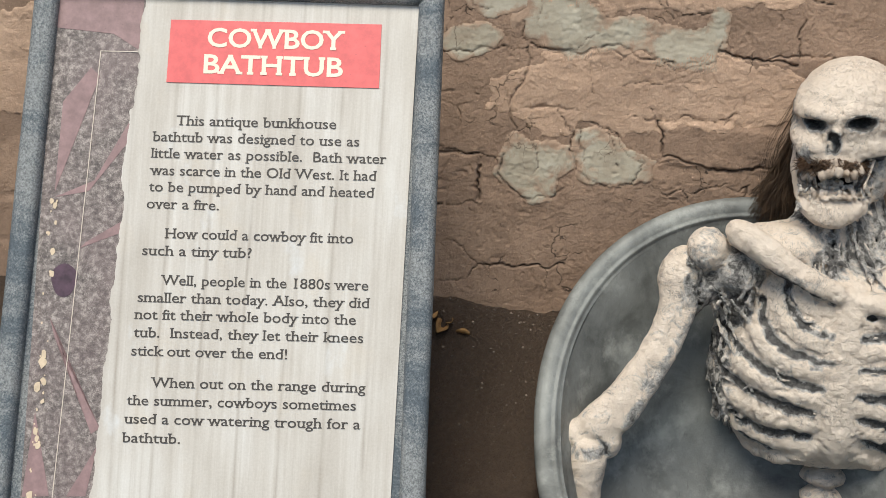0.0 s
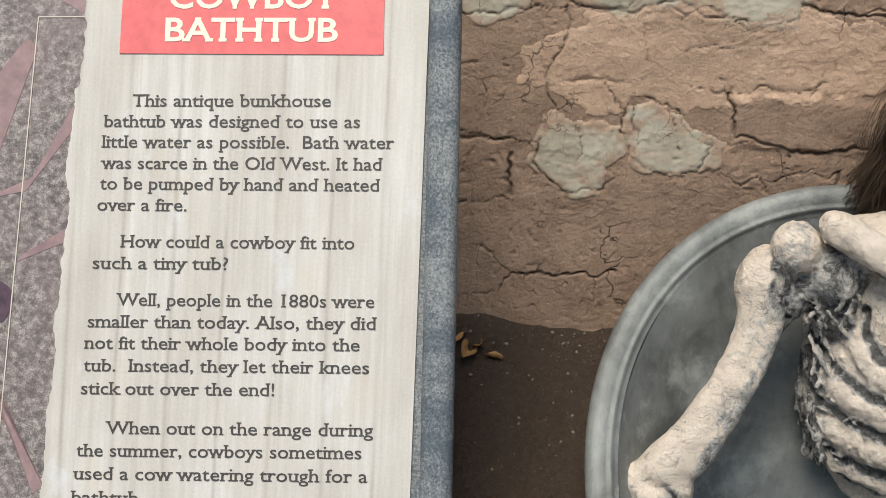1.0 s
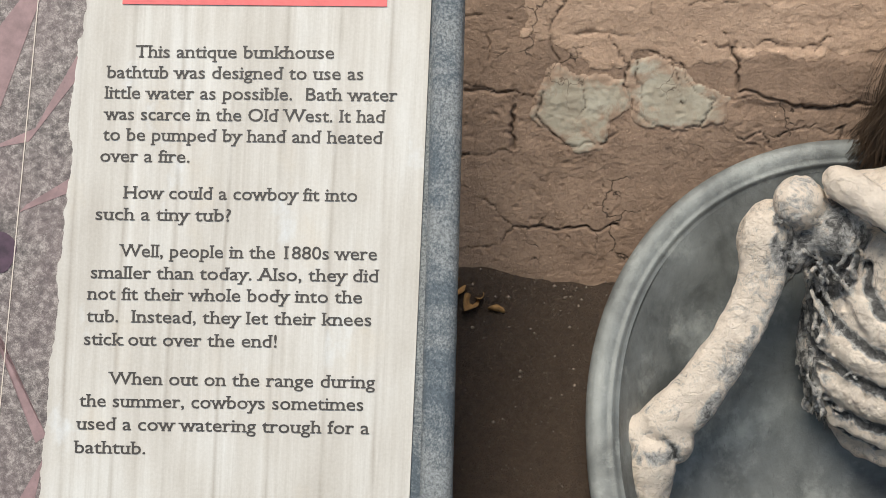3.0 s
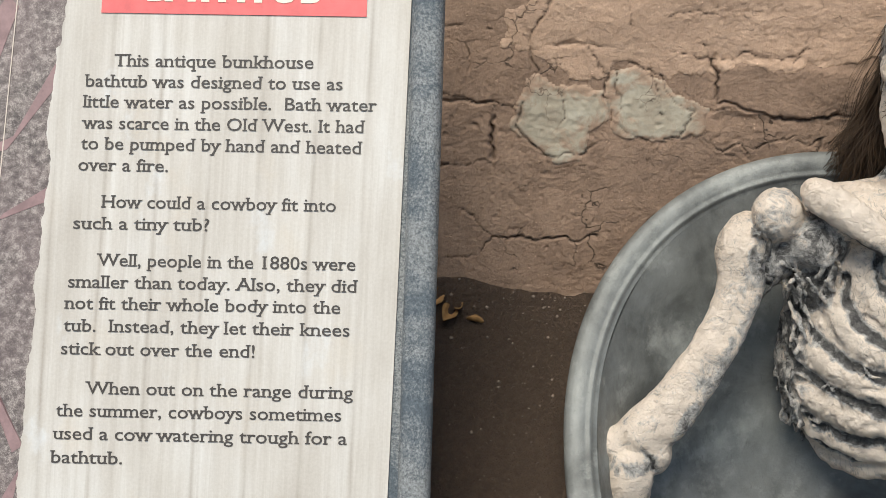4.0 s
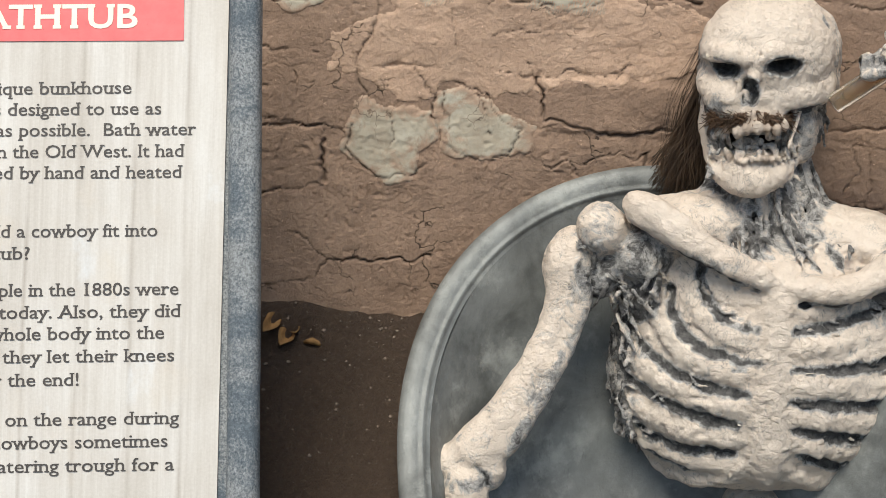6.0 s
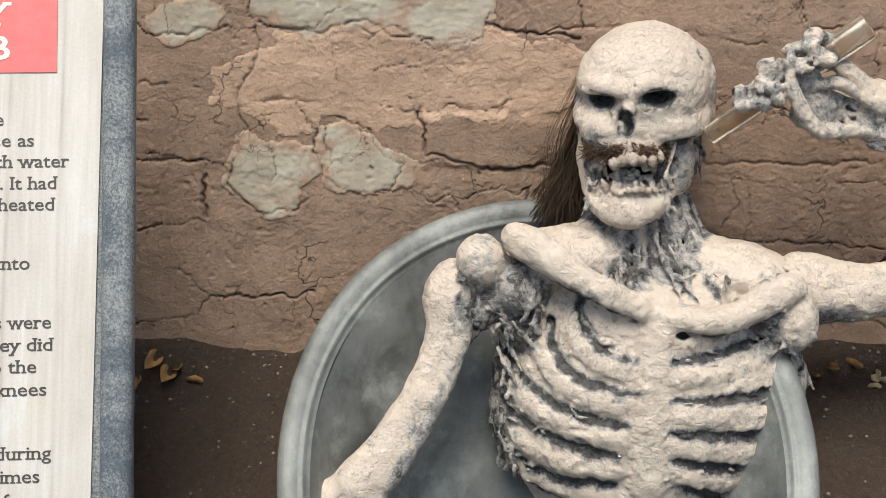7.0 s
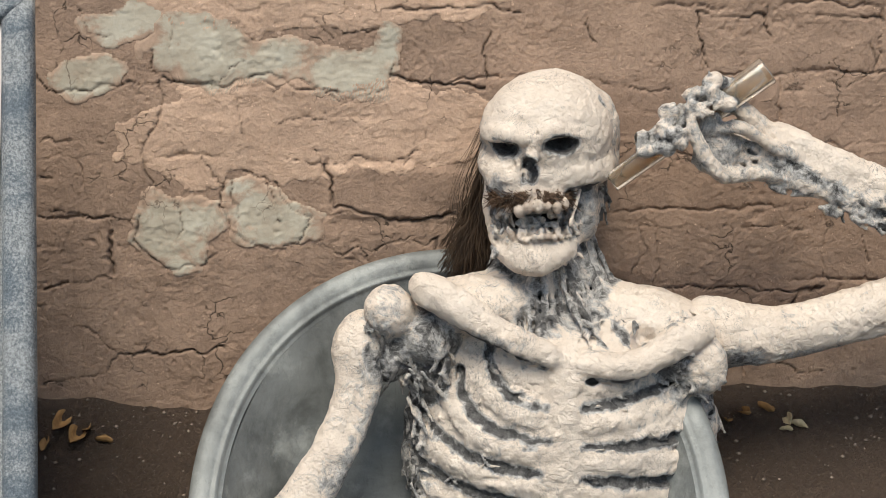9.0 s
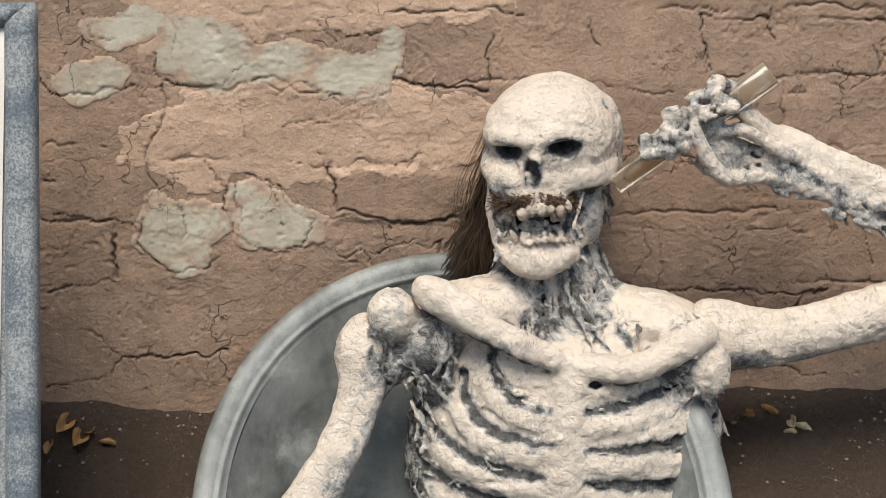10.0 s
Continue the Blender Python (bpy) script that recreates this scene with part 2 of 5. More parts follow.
def bone_material():
    """Cream painted bone; 'wash' is how much dark paint was brushed on, 'brown' how much stain."""
    k = Mat("painted bone", 0.8)
    big = k.noise(14.0, 6, 0.65)
    fine = k.noise(120.0, 8, 0.78)
    mid = k.noise(48.0, 7, 0.75, None, 0.8)
    cream = k.ramp(big, (0.3, (0.745, 0.615, 0.50)), (0.7, (0.865, 0.74, 0.622)))
    cream = k.mix(0.22, cream, k.ramp(fine, (0.3, (0.40, 0.335, 0.275)), (0.7, (0.90, 0.81, 0.72))))
    grey = k.ramp(fine, (0.34, (0.13, 0.126, 0.124)), (0.62, (0.59, 0.56, 0.525)))
    black = k.ramp(fine, (0.35, (0.016, 0.015, 0.016)), (0.7, (0.20, 0.19, 0.18)))
    streak = k.math("MULTIPLY", k.math("SUBTRACT", k.noise(20.0, 7, 0.75, None, 1.5), 0.55), 1.1)
    w = k.math("ADD", k.attr("wash"), k.math("MAXIMUM", streak, 0.0))
    jit = k.math("SUBTRACT", w, k.math("MULTIPLY", k.math("SUBTRACT", mid, 0.5), 1.9))
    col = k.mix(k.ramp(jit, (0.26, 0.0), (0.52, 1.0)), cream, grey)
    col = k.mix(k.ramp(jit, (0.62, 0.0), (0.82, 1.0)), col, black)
    # hairline scratches where two tones of brushing meet
    hair = k.noise(34.0, 6, 0.7, None, 2.2)
    line = k.math("ABSOLUTE", k.math("SUBTRACT", hair, 0.5))
    line = k.ramp(line, (0.003, 0.8), (0.012, 0.0))
    line = k.math("MULTIPLY", line, k.ramp(k.noise(11.0, 3), (0.5, 0.0), (0.6, 1.0)))
    col = k.mix(line, col, (0.10, 0.09, 0.085))
    col = k.mix(k.math("MULTIPLY", k.attr("brown"), k.ramp(fine, (0.35, 0.6), (0.65, 1.0))), col, (0.17, 0.09, 0.045))
    k.color(col)
    cell = k.voro(85.0, "DISTANCE_TO_EDGE", k.warp(60.0, 0.02))
    k.bump((mid, 0.0050), (k.ramp(cell, (0.0, 0.0), (0.12, 1.0)), 0.0006), (fine, 0.0028), (k.noise(330.0, 4, 0.6), 0.0005))
    return k.m


M_BONE = bone_material()


def hair_material():
    k = Mat("brown hair", 0.6)
    k.color(k.ramp(k.noise(40.0, 4), (0.3, (0.040, 0.026, 0.017)), (0.7, (0.12, 0.076, 0.046))))
    return k.m


M_HAIR = hair_material()
M_MOUSTACHE = hair_material()
M_MOUSTACHE.node_tree.nodes["Color Ramp"].color_ramp.elements[0].color = (0.055, 0.029, 0.015, 1)
M_MOUSTACHE.node_tree.nodes["Color Ramp"].color_ramp.elements[1].color = (0.19, 0.108, 0.062, 1)


def amber_material():
    k = Mat("amber plastic", 0.22)
    k.color(k.ramp(k.noise(18.0, 3), (0.3, (0.70, 0.55, 0.36)), (0.7, (0.86, 0.78, 0.66))))
    k.b.inputs["Transmission Weight"].default_value = 0.92
    k.b.inputs["IOR"].default_value = 1.45
    return k.m


M_AMBER = amber_material()


def leaf_material(name, base):
    k = Mat(name, 0.75)
    n = k.noise(70.0, 5, 0.65)
    k.color(k.ramp(n, (0.3, tuple(c * 0.55 for c in base)), (0.7, tuple(min(1, c * 1.3) for c in base))))
    return k.m


M_LEAF = leaf_material("dry leaf", (0.36, 0.20, 0.075))
M_PALE_LEAF = leaf_material("bleached leaf", (0.55, 0.44, 0.26))
M_STONE = leaf_material("pebble", (0.20, 0.15, 0.115))


# ---------- mesh helpers ----------
def shade(me, smooth=True):
    me.polygons.foreach_set("use_smooth", [smooth] * len(me.polygons))
    return me


def mesh_from(name, verts, faces, mat=None, smooth=True):
    me = bpy.data.meshes.new(name)
    me.from_pydata([tuple(map(float, v)) for v in verts], [], [tuple(map(int, q)) for q in faces])
    if mat:
        me.materials.append(mat)
    return shade(me, smooth)


def part(name, bm, material, parent, label="", smooth=False):
    """Links a bmesh or a mesh as one object under a thing."""
    if isinstance(bm, bmesh.types.BMesh):
        me = bpy.data.meshes.new(name)
        bm.to_mesh(me)
        bm.free()
        me.materials.append(material)
        shade(me, smooth)
    else:
        me = bm
    ob = new(name, me)
    ob.parent = parent
    return tagged(ob, label)


def box_bm(sx, sy, sz, at=(0, 0, 0), bevel=0.0, seg=2):
    bm = bmesh.new()
    bmesh.ops.create_cube(bm, size=1.0, matrix=Matrix.Translation(at) @ Matrix.Diagonal((sx, sy, sz, 1)))
    if bevel:
        bmesh.ops.bevel(bm, geom=bm.edges[:], offset=bevel, segments=seg, affect="EDGES", profile=0.5)
    return bm


def smooth_path(points, per=6):
    """Catmull-Rom through rows of numbers."""
    p = np.array(points, float)
    p = np.vstack([2 * p[0] - p[1], p, 2 * p[-1] - p[-2]])
    out = []
    for i in range(1, len(p) - 2):
        a, b, c, e = p[i - 1], p[i], p[i + 1], p[i + 2]
        for s in np.arange(per) / per:
            out.append(0.5 * (2 * b + (c - a) * s + (2 * a - 5 * b + 4 * c - e) * s * s + (3 * b - a - 3 * c + e) * s ** 3))
    out.append(p[-2])
    return np.array(out)


def tube_mesh(paths, sides=6):
    """Verts and faces of tapering tubes along rows of x, y, z, radius."""
    verts, faces = [], []
    ang = np.arange(sides) * 2 * np.pi / sides
    for path in paths:
        p = np.asarray(path, float)
        tan = np.gradient(p[:, :3], axis=0)
        tan /= np.linalg.norm(tan, axis=1, keepdims=True) + 1e-12
        ref = np.array([0.31, 0.87, 0.38])
        a = np.cross(tan, ref)
        a /= np.linalg.norm(a, axis=1, keepdims=True) + 1e-12
        b = np.cross(tan, a)
        base = len(verts)
        for i in range(len(p)):
            for w in ang:
                verts.append(p[i, :3] + p[i, 3] * (math.cos(w) * a[i] + math.sin(w) * b[i]))
        for i in range(len(p) - 1):
            for j in range(sides):
                k = (j + 1) % sides
                faces.append((base + i * sides + j, base + i * sides + k, base + (i + 1) * sides + k, base + (i + 1) * sides + j))
        faces.append(tuple(base + j for j in range(sides))[::-1])
        faces.append(tuple(base + (len(p) - 1) * sides + j for j in range(sides)))
    return verts, faces


def fbm(x, y, z, octaves=4):
    s, a, f = 0.0, 1.0, 1.0
    for _ in range(octaves):
        s += a * noise.noise((x * f, y * f, z * f))
        a *= 0.5
        f *= 2.0
    return s


# ---------- ground with its bank along the wall ----------
GROUND_Z, BANK_TOP, SLOPE = -0.42, -0.018, 0.78


def ground_height(x, y):
    bank = BANK_TOP + SLOPE * min(0.0, y)
    h = max(bank, GROUND_Z)
    hollow = 1 - math.hypot(x / 0.345, (y + 0.375) / 0.345)
    if hollow > 0:
        h += (GROUND_Z - h) * min(1.0, hollow / 0.05)
    near = max(0.0, 1 - abs(y) / 1.2)
    if y > -0.12:
        h += (0.016 * fbm(x * 5 + 3, 0.7, 0.0, 4) + 0.006) * (1 + y / 0.12)
    return h + (0.010 * fbm(x * 7, y * 7, 0.3) + 0.004 * fbm(x * 31, y * 31, 4.0, 3)) * near


def build_ground():
    xs = np.concatenate([[-400, -60, -12, -5, -2.6], np.arange(-1.5, 1.2, 0.012), [2.4, 5, 12, 60, 400]])
    ys = np.concatenate([[-400, -60, -12, -5, -2.5, -1.6, -1.2, -0.95], np.arange(-0.8, 0.03, 0.012), [0.2]])
    verts, faces = [], []
    for y in ys:
        for x in xs:
            verts.append((x, y, ground_height(x, y)))
    nx = len(xs)
    for j in range(len(ys) - 1):
        for i in range(nx - 1):
            a = j * nx + i
            faces.append((a, a + 1, a + nx + 1, a + nx))
    ob = new("ground", mesh_from("ground", verts, faces, M_DIRT))
    tagged(ob, "bare dark brown dirt banked against the wall foot", "ground", kind="structure")


build_ground()


# ---------- adobe wall ----------
# cracks of the wall face: half width, depth, and the way of each as x, z
DEEP_CRACKS = [
    (0.0026, 0.01, [(-0.156, 0.308), (-0.151, 0.285), (-0.149, 0.253), (-0.115, 0.248), (-0.079, 0.237), (-0.042, 0.233), (0.002, 0.237), (0.048, 0.238)]),
    (0.0022, 0.008, [(-0.068, 0.424), (-0.040, 0.415), (0.003, 0.412), (0.048, 0.406)]),
    (0.0018, 0.006, [(-0.074, 0.510), (-0.024, 0.505), (0.047, 0.512), (0.097, 0.501)]),
    (0.0028, 0.01, [(-0.437, 0.228), (-0.435, 0.199), (-0.435, 0.167)]),
    (0.003, 0.008, [(-0.523, 0.297), (-0.508, 0.296)]),
    (0.0018, 0.006, [(-0.441, 0.059), (-0.404, 0.057), (-0.351, 0.057), (-0.299, 0.062)]),
]
OPEN_JOINTS = [
    (0.0018, 0.006, [(0.318, 0.498), (0.362, 0.494), (0.406, 0.491)]),
    (0.0016, 0.007, [(0.323, 0.496), (0.323, 0.465), (0.332, 0.443), (0.338, 0.427)]),
    (0.0016, 0.006, [(0.054, 0.480), (0.051, 0.451), (0.053, 0.415)]),
    (0.002, 0.006, [(0.473, 0.496), (0.520, 0.493), (0.560, 0.486)]),
    (0.003, 0.007, [(0.452, 0.106), (0.467, 0.126), (0.497, 0.130)]),
    (0.002, 0.007, [(0.545, 0.455), (0.553, 0.429)]),
]
PATCH_CRACKS = [
    (0.0013, 0.005, [(-0.375, 0.461), (-0.372, 0.437), (-0.346, 0.416), (-0.291, 0.409), (-0.262, 0.420), (-0.224, 0.430), (-0.190, 0.410), (-0.137, 0.406)]),
    (0.0008, 0.003, [(-0.312, 0.410), (-0.275, 0.434), (-0.250, 0.446)]),
    (0.0012, 0.004, [(-0.158, 0.402), (-0.119, 0.390), (-0.076, 0.406), (-0.065, 0.439)]),
    (0.0014, 0.005, [(-0.520, 0.438), (-0.504, 0.412), (-0.469, 0.408), (-0.426, 0.415), (-0.360, 0.415)]),
    (0.0016, 0.005, [(-0.360, 0.415), (-0.370, 0.370), (-0.394, 0.330), (-0.383, 0.296), (-0.375, 0.275)]),
    (0.0015, 0.005, [(-0.399, 0.243), (-0.405, 0.212), (-0.383, 0.185), (-0.354, 0.172), (-0.296, 0.189)]),
    (0.0014, 0.005, [(-0.288, 0.284), (-0.293, 0.254), (-0.269, 0.211), (-0.234, 0.198), (-0.193, 0.204), (-0.177, 0.239)]),
    (0.0013, 0.004, [(-0.177, 0.242), (-0.203, 0.256), (-0.227, 0.283), (-0.259, 0.306)]),
]
THIN_CRACKS = [
    (0.0014, 0.005, [(-0.281, 0.296), (-0.274, 0.257), (-0.272, 0.228)]),
    (0.001, 0.004, [(-0.237, 0.285), (-0.223, 0.256), (-0.217, 0.232)]),
    (0.0012, 0.004, [(-0.350, 0.264), (-0.347, 0.236), (-0.352, 0.211)]),
    (0.001, 0.004, [(-0.270, 0.398), (-0.264, 0.372), (-0.260, 0.346)]),
    (0.001, 0.003, [(-0.213, 0.364), (-0.184, 0.371), (-0.156, 0.365), (-0.150, 0.382)]),
    (0.001, 0.004, [(-0.313, 0.318), (-0.302, 0.294), (-0.289, 0.287)]),
    (0.001, 0.004, [(-0.211, 0.320), (-0.183, 0.311), (-0.150, 0.308), (-0.114, 0.317), (-0.070, 0.312), (-0.039, 0.328)]),
    (0.0009, 0.004, [(-0.026, 0.371), (-0.028, 0.341)]),
    (0.0014, 0.004, [(-0.520, 0.345), (-0.480, 0.347), (-0.439, 0.344)]),
    (0.0012, 0.004, [(-0.516, 0.255), (-0.458, 0.245), (-0.402, 0.240)]),
    (0.0016, 0.005, [(-0.531, 0.148), (-0.479, 0.155), (-0.439, 0.162)]),
]
LUMP_CRACKS = [
    (0.0012, 0.004, [(-0.537, 0.016), (-0.495, 0.025), (-0.457, 0.031), (-0.442, 0.057)]),
    (0.0008, 0.003, [(-0.442, 0.059), (-0.461, 0.083), (-0.498, 0.096)]),
    (0.0014, 0.004, [(-0.160, 0.202), (-0.137, 0.184), (-0.115, 0.197), (-0.101, 0.176)]),
    (0.0018, 0.005, [(-0.044, 0.206), (-0.026, 0.195), (-0.011, 0.207), (-0.022, 0.182), (-0.039, 0.188)]),
    (0.0012, 0.004, [(-0.093, 0.191), (-0.078, 0.202), (-0.048, 0.212)]),
    (0.0012, 0.004, [(-0.171, 0.327), (-0.159, 0.306)]),
    (0.001, 0.003, [(-0.041, 0.339), (-0.054, 0.306)]),
    (0.0012, 0.004, [(-0.350, 0.500), (-0.343, 0.479), (-0.351, 0.457)]),
    (0.001, 0.003, [(-0.462, 0.516), (-0.453, 0.487), (-0.422, 0.476)]),
    (0.0012, 0.004, [(-0.166, 0.497), (-0.139, 0.472), (-0.110, 0.482), (-0.074, 0.489)]),
]
FAR_CRACKS = [
    (0.0014, 0.005, [(0.184, 0.413), (0.234, 0.405), (0.287, 0.400)]),
    (0.0012, 0.005, [(0.175, 0.493), (0.184, 0.467), (0.194, 0.459)]),
    (0.0012, 0.005, [(0.408, 0.504), (0.402, 0.482), (0.415, 0.466)]),
    (0.0014, 0.004, [(0.436, 0.399), (0.461, 0.394)]),
    (0.0009, 0.003, [(0.474, 0.409), (0.511, 0.402), (0.543, 0.415), (0.549, 0.435)]),
    (0.0012, 0.005, [(0.272, 0.209), (0.278, 0.163), (0.273, 0.138)]),
    (0.0013, 0.005, [(0.218, 0.136), (0.300, 0.137), (0.347, 0.129), (0.469, 0.128)]),
    (0.0014, 0.004, [(0.250, 0.217), (0.262, 0.186), (0.247, 0.154)]),
    (0.0011, 0.004, [(0.297, 0.318), (0.333, 0.312)]),
    (0.001, 0.004, [(0.548, 0.204), (0.559, 0.164)]),
    (0.0014, 0.005, [(0.444, 0.025), (0.473, 0.012), (0.504, 0.009)]),
    (0.0008, 0.003, [(0.223, 0.225), (0.298, 0.215), (0.394, 0.219), (0.476, 0.213)]),
]

# course bottom, course top, and the upright joints along it
COURSES = [
    (-0.030, 0.058, [-1.52, -1.25, -0.97, -0.70, -0.43, -0.15, 0.12, 0.40, 0.66, 0.93]),
    (0.062, 0.135, [-1.60, -1.33, -1.05, -0.80, -0.56, -0.28, 0.0, 0.23, 0.52, 0.78, 1.05]),
    (0.141, 0.236, [-1.50, -1.22, -0.95, -0.70, -0.438, -0.17, 0.05, 0.283, 0.497, 0.75, 1.02]),
    (0.242, 0.318, [-1.58, -1.30, -1.02, -0.74, -0.47, -0.151, 0.10, 0.262, 0.54, 0.80, 1.06]),
    (0.323, 0.412, [-1.50, -1.23, -0.96, -0.66, -0.38, -0.10, 0.16, 0.43, 0.70, 0.97]),
    (0.418, 0.500, [-1.60, -1.33, -1.05, -0.78, -0.50, -0.22, 0.054, 0.327, 0.555, 0.82, 1.08]),
    (0.506, 0.590, [-1.50, -1.22, -0.93, -0.65, -0.36, -0.09, 0.19, 0.45, 0.70, 0.96]),
    (0.596, 0.680, [-1.58, -1.30, -1.02, -0.75, -0.48, -0.2, 0.06, 0.33, 0.6, 0.88]),
]


def grain(x, z, size, seed):
    """Smooth random values from -1 to 1 over the wall face, with features of that size."""
    u, v = x / size + seed * 17.3 + 500, z / size + seed * 9.1 + 500
    i, j = np.floor(u).astype(np.int64), np.floor(v).astype(np.int64)
    fu, fv = u - i, v - j
    fu, fv = fu * fu * fu * (fu * (fu * 6 - 15) + 10), fv * fv * fv * (fv * (fv * 6 - 15) + 10)

    def value(a, b):
        h = (a * 374761393 + b * 668265263 + seed * 974711) & 0xFFFFFFFF
        h = ((h ^ (h >> 13)) * 1274126177) & 0xFFFFFFFF
        return ((h ^ (h >> 16)) & 0xFFFF) / 32767.5 - 1.0

    lower = value(i, j) * (1 - fu) + value(i + 1, j) * fu
    upper = value(i, j + 1) * (1 - fu) + value(i + 1, j + 1) * fu
    return lower * (1 - fv) + upper * fv


def rough_sum(x, z, size, seed, octaves=4, keep=0.5):
    s, a = 0.0, 1.0
    for k in range(octaves):
        s = s + a * grain(x, z, size / 2 ** k, seed + k)
        a *= keep
    return s


def segment_distance(x, z, pts):
    best = np.full(x.shape, 9.0)
    for (x0, z0), (x1, z1) in zip(pts, pts[1:]):
        dx, dz = x1 - x0, z1 - z0
        t = np.clip(((x - x0) * dx + (z - z0) * dz) / (dx * dx + dz * dz), 0, 1)
        best = np.minimum(best, np.hypot(x - x0 - t * dx, z - z0 - t * dz))
    return best


def step_up(v, lo, hi):
    t = np.clip((v - lo) / (hi - lo), 0, 1)
    return t * t * (3 - 2 * t)


def wall_face(x, z):
    """How far the uneven, cracked wall face stands out at each place, and how much shade is painted into its cracks."""
    wx = x + 0.0045 * grain(x, z, 0.019, 40) + 0.0020 * grain(x, z, 0.006, 41)
    wz = z + 0.0045 * grain(x, z, 0.019, 50) + 0.0020 * grain(x, z, 0.006, 51)
    h = 0.0036 * rough_sum(x, z, 0.15, 1, 2) + 0.0004 * rough_sum(x, z, 0.030, 5, 3)
    # flaked layers: low steps with sharp edges
    layer = rough_sum(x * 0.6, z, 0.055, 9, 4, 0.55) * 2.2
    base = np.floor(layer)
    h += 0.0007 * (base + step_up(layer - base, 0.44, 0.50)) * step_up(grain(x, z, 0.12, 14), -0.35, 0.25)
    # pits, grit and pocks
    h -= 0.0012 * step_up(grain(x, z, 0.008, 15), 0.52, 0.8) * step_up(grain(x, z, 0.06, 16), -0.2, 0.4)
    h += 0.0009 * step_up(grain(x, z, 0.006, 17), 0.60, 0.85) * step_up(grain(x, z, 0.07, 18), -0.1, 0.4)
    h += 0.0003 * rough_sum(x, z, 0.005, 19, 2)
    # the one brick whose mud has fallen from its upright end and its bed
    bx, bz = wx + 0.052, wz - 0.272
    edge = np.minimum(0.100 - np.abs(bx), 0.036 - np.abs(bz + 0.10 * bx * (bx > 0)))
    h += 0.0030 * step_up(edge, -0.002, 0.007) - 0.001 * step_up(edge + 0.018, 0.0, 0.012) * (1 - step_up(edge, -0.005, 0.0))
    # bed and upright joints, smeared over in most places
    shown = 0.12 + 0.70 * step_up(x, -0.05, 0.10) + 0.2 * step_up(-x, 0.42, 0.47)
    sag = wz + 0.004 * grain(x, z, 0.10, 21)
    for k, (z0, z1, joints) in enumerate(COURSES):
        open_bed = step_up(grain(x, z * 0 + k, 0.09, 22), 0.55 - shown, 0.95 - shown)
        h -= open_bed * (0.0036 * np.exp(-((sag - z0) / 0.0012) ** 2) + 0.0008 * np.exp(-((sag - z0) / 0.006) ** 2))
        inside = step_up(z, z0 - 0.004, z0 + 0.006) * (1 - step_up(z, z1 - 0.006, z1 + 0.004))
        for q in joints:
            open_end = inside * step_up(grain(z, z * 0 + q, 0.06, 23), 0.60 - shown, 1.0 - shown)
            h -= open_end * (0.0034 * np.exp(-((wx - q) / 0.0012) ** 2) + 0.0006 * np.exp(-((wx - q) / 0.005) ** 2))
    crack_shade = np.zeros(x.shape)
    for half, deep, pts in DEEP_CRACKS + OPEN_JOINTS + PATCH_CRACKS + THIN_CRACKS + LUMP_CRACKS + FAR_CRACKS:
        px, pz = [p[0] for p in pts], [p[1] for p in pts]
        if min(px) - 0.03 > x.max() or max(px) + 0.03 < x.min() or min(pz) - 0.03 > z.max() or max(pz) + 0.03 < z.min():
            continue
        d = segment_distance(wx, wz, pts)
        fade = 0.55 + 0.45 * step_up(grain(x, z, 0.025, 31), -0.6, 0.1)
        # painted shade, strongest along the middle of each crack
        crack_shade = np.maximum(crack_shade, fade * np.exp(-(d / (0.70 * half)) ** 2))
        h -= fade * (0.7 * deep * np.exp(-(d / (0.72 * half)) ** 2) + 0.03 * deep * np.exp(-(d / (4 * half)) ** 2))
    return h, crack_shade


def build_wall():
    bm = box_bm(7.0, 0.36, 3.2, (0, 0.203, 0.9))
    me = bpy.data.meshes.new("wall_north")
    bm.to_mesh(me)
    bm.free()
    me.materials.append(M_MUD)
    return tagged(new("wall_north", me), "old adobe brick wall with cracked mud and grey plaster patches", "wall", kind="structure")


wall = build_wall()


def grid_faces(nx, nz):
    a = (np.arange(nz - 1)[:, None] * nx + np.arange(nx - 1)[None, :]).ravel()
    return np.stack([a, a + 1, a + nx + 1, a + nx], 1)


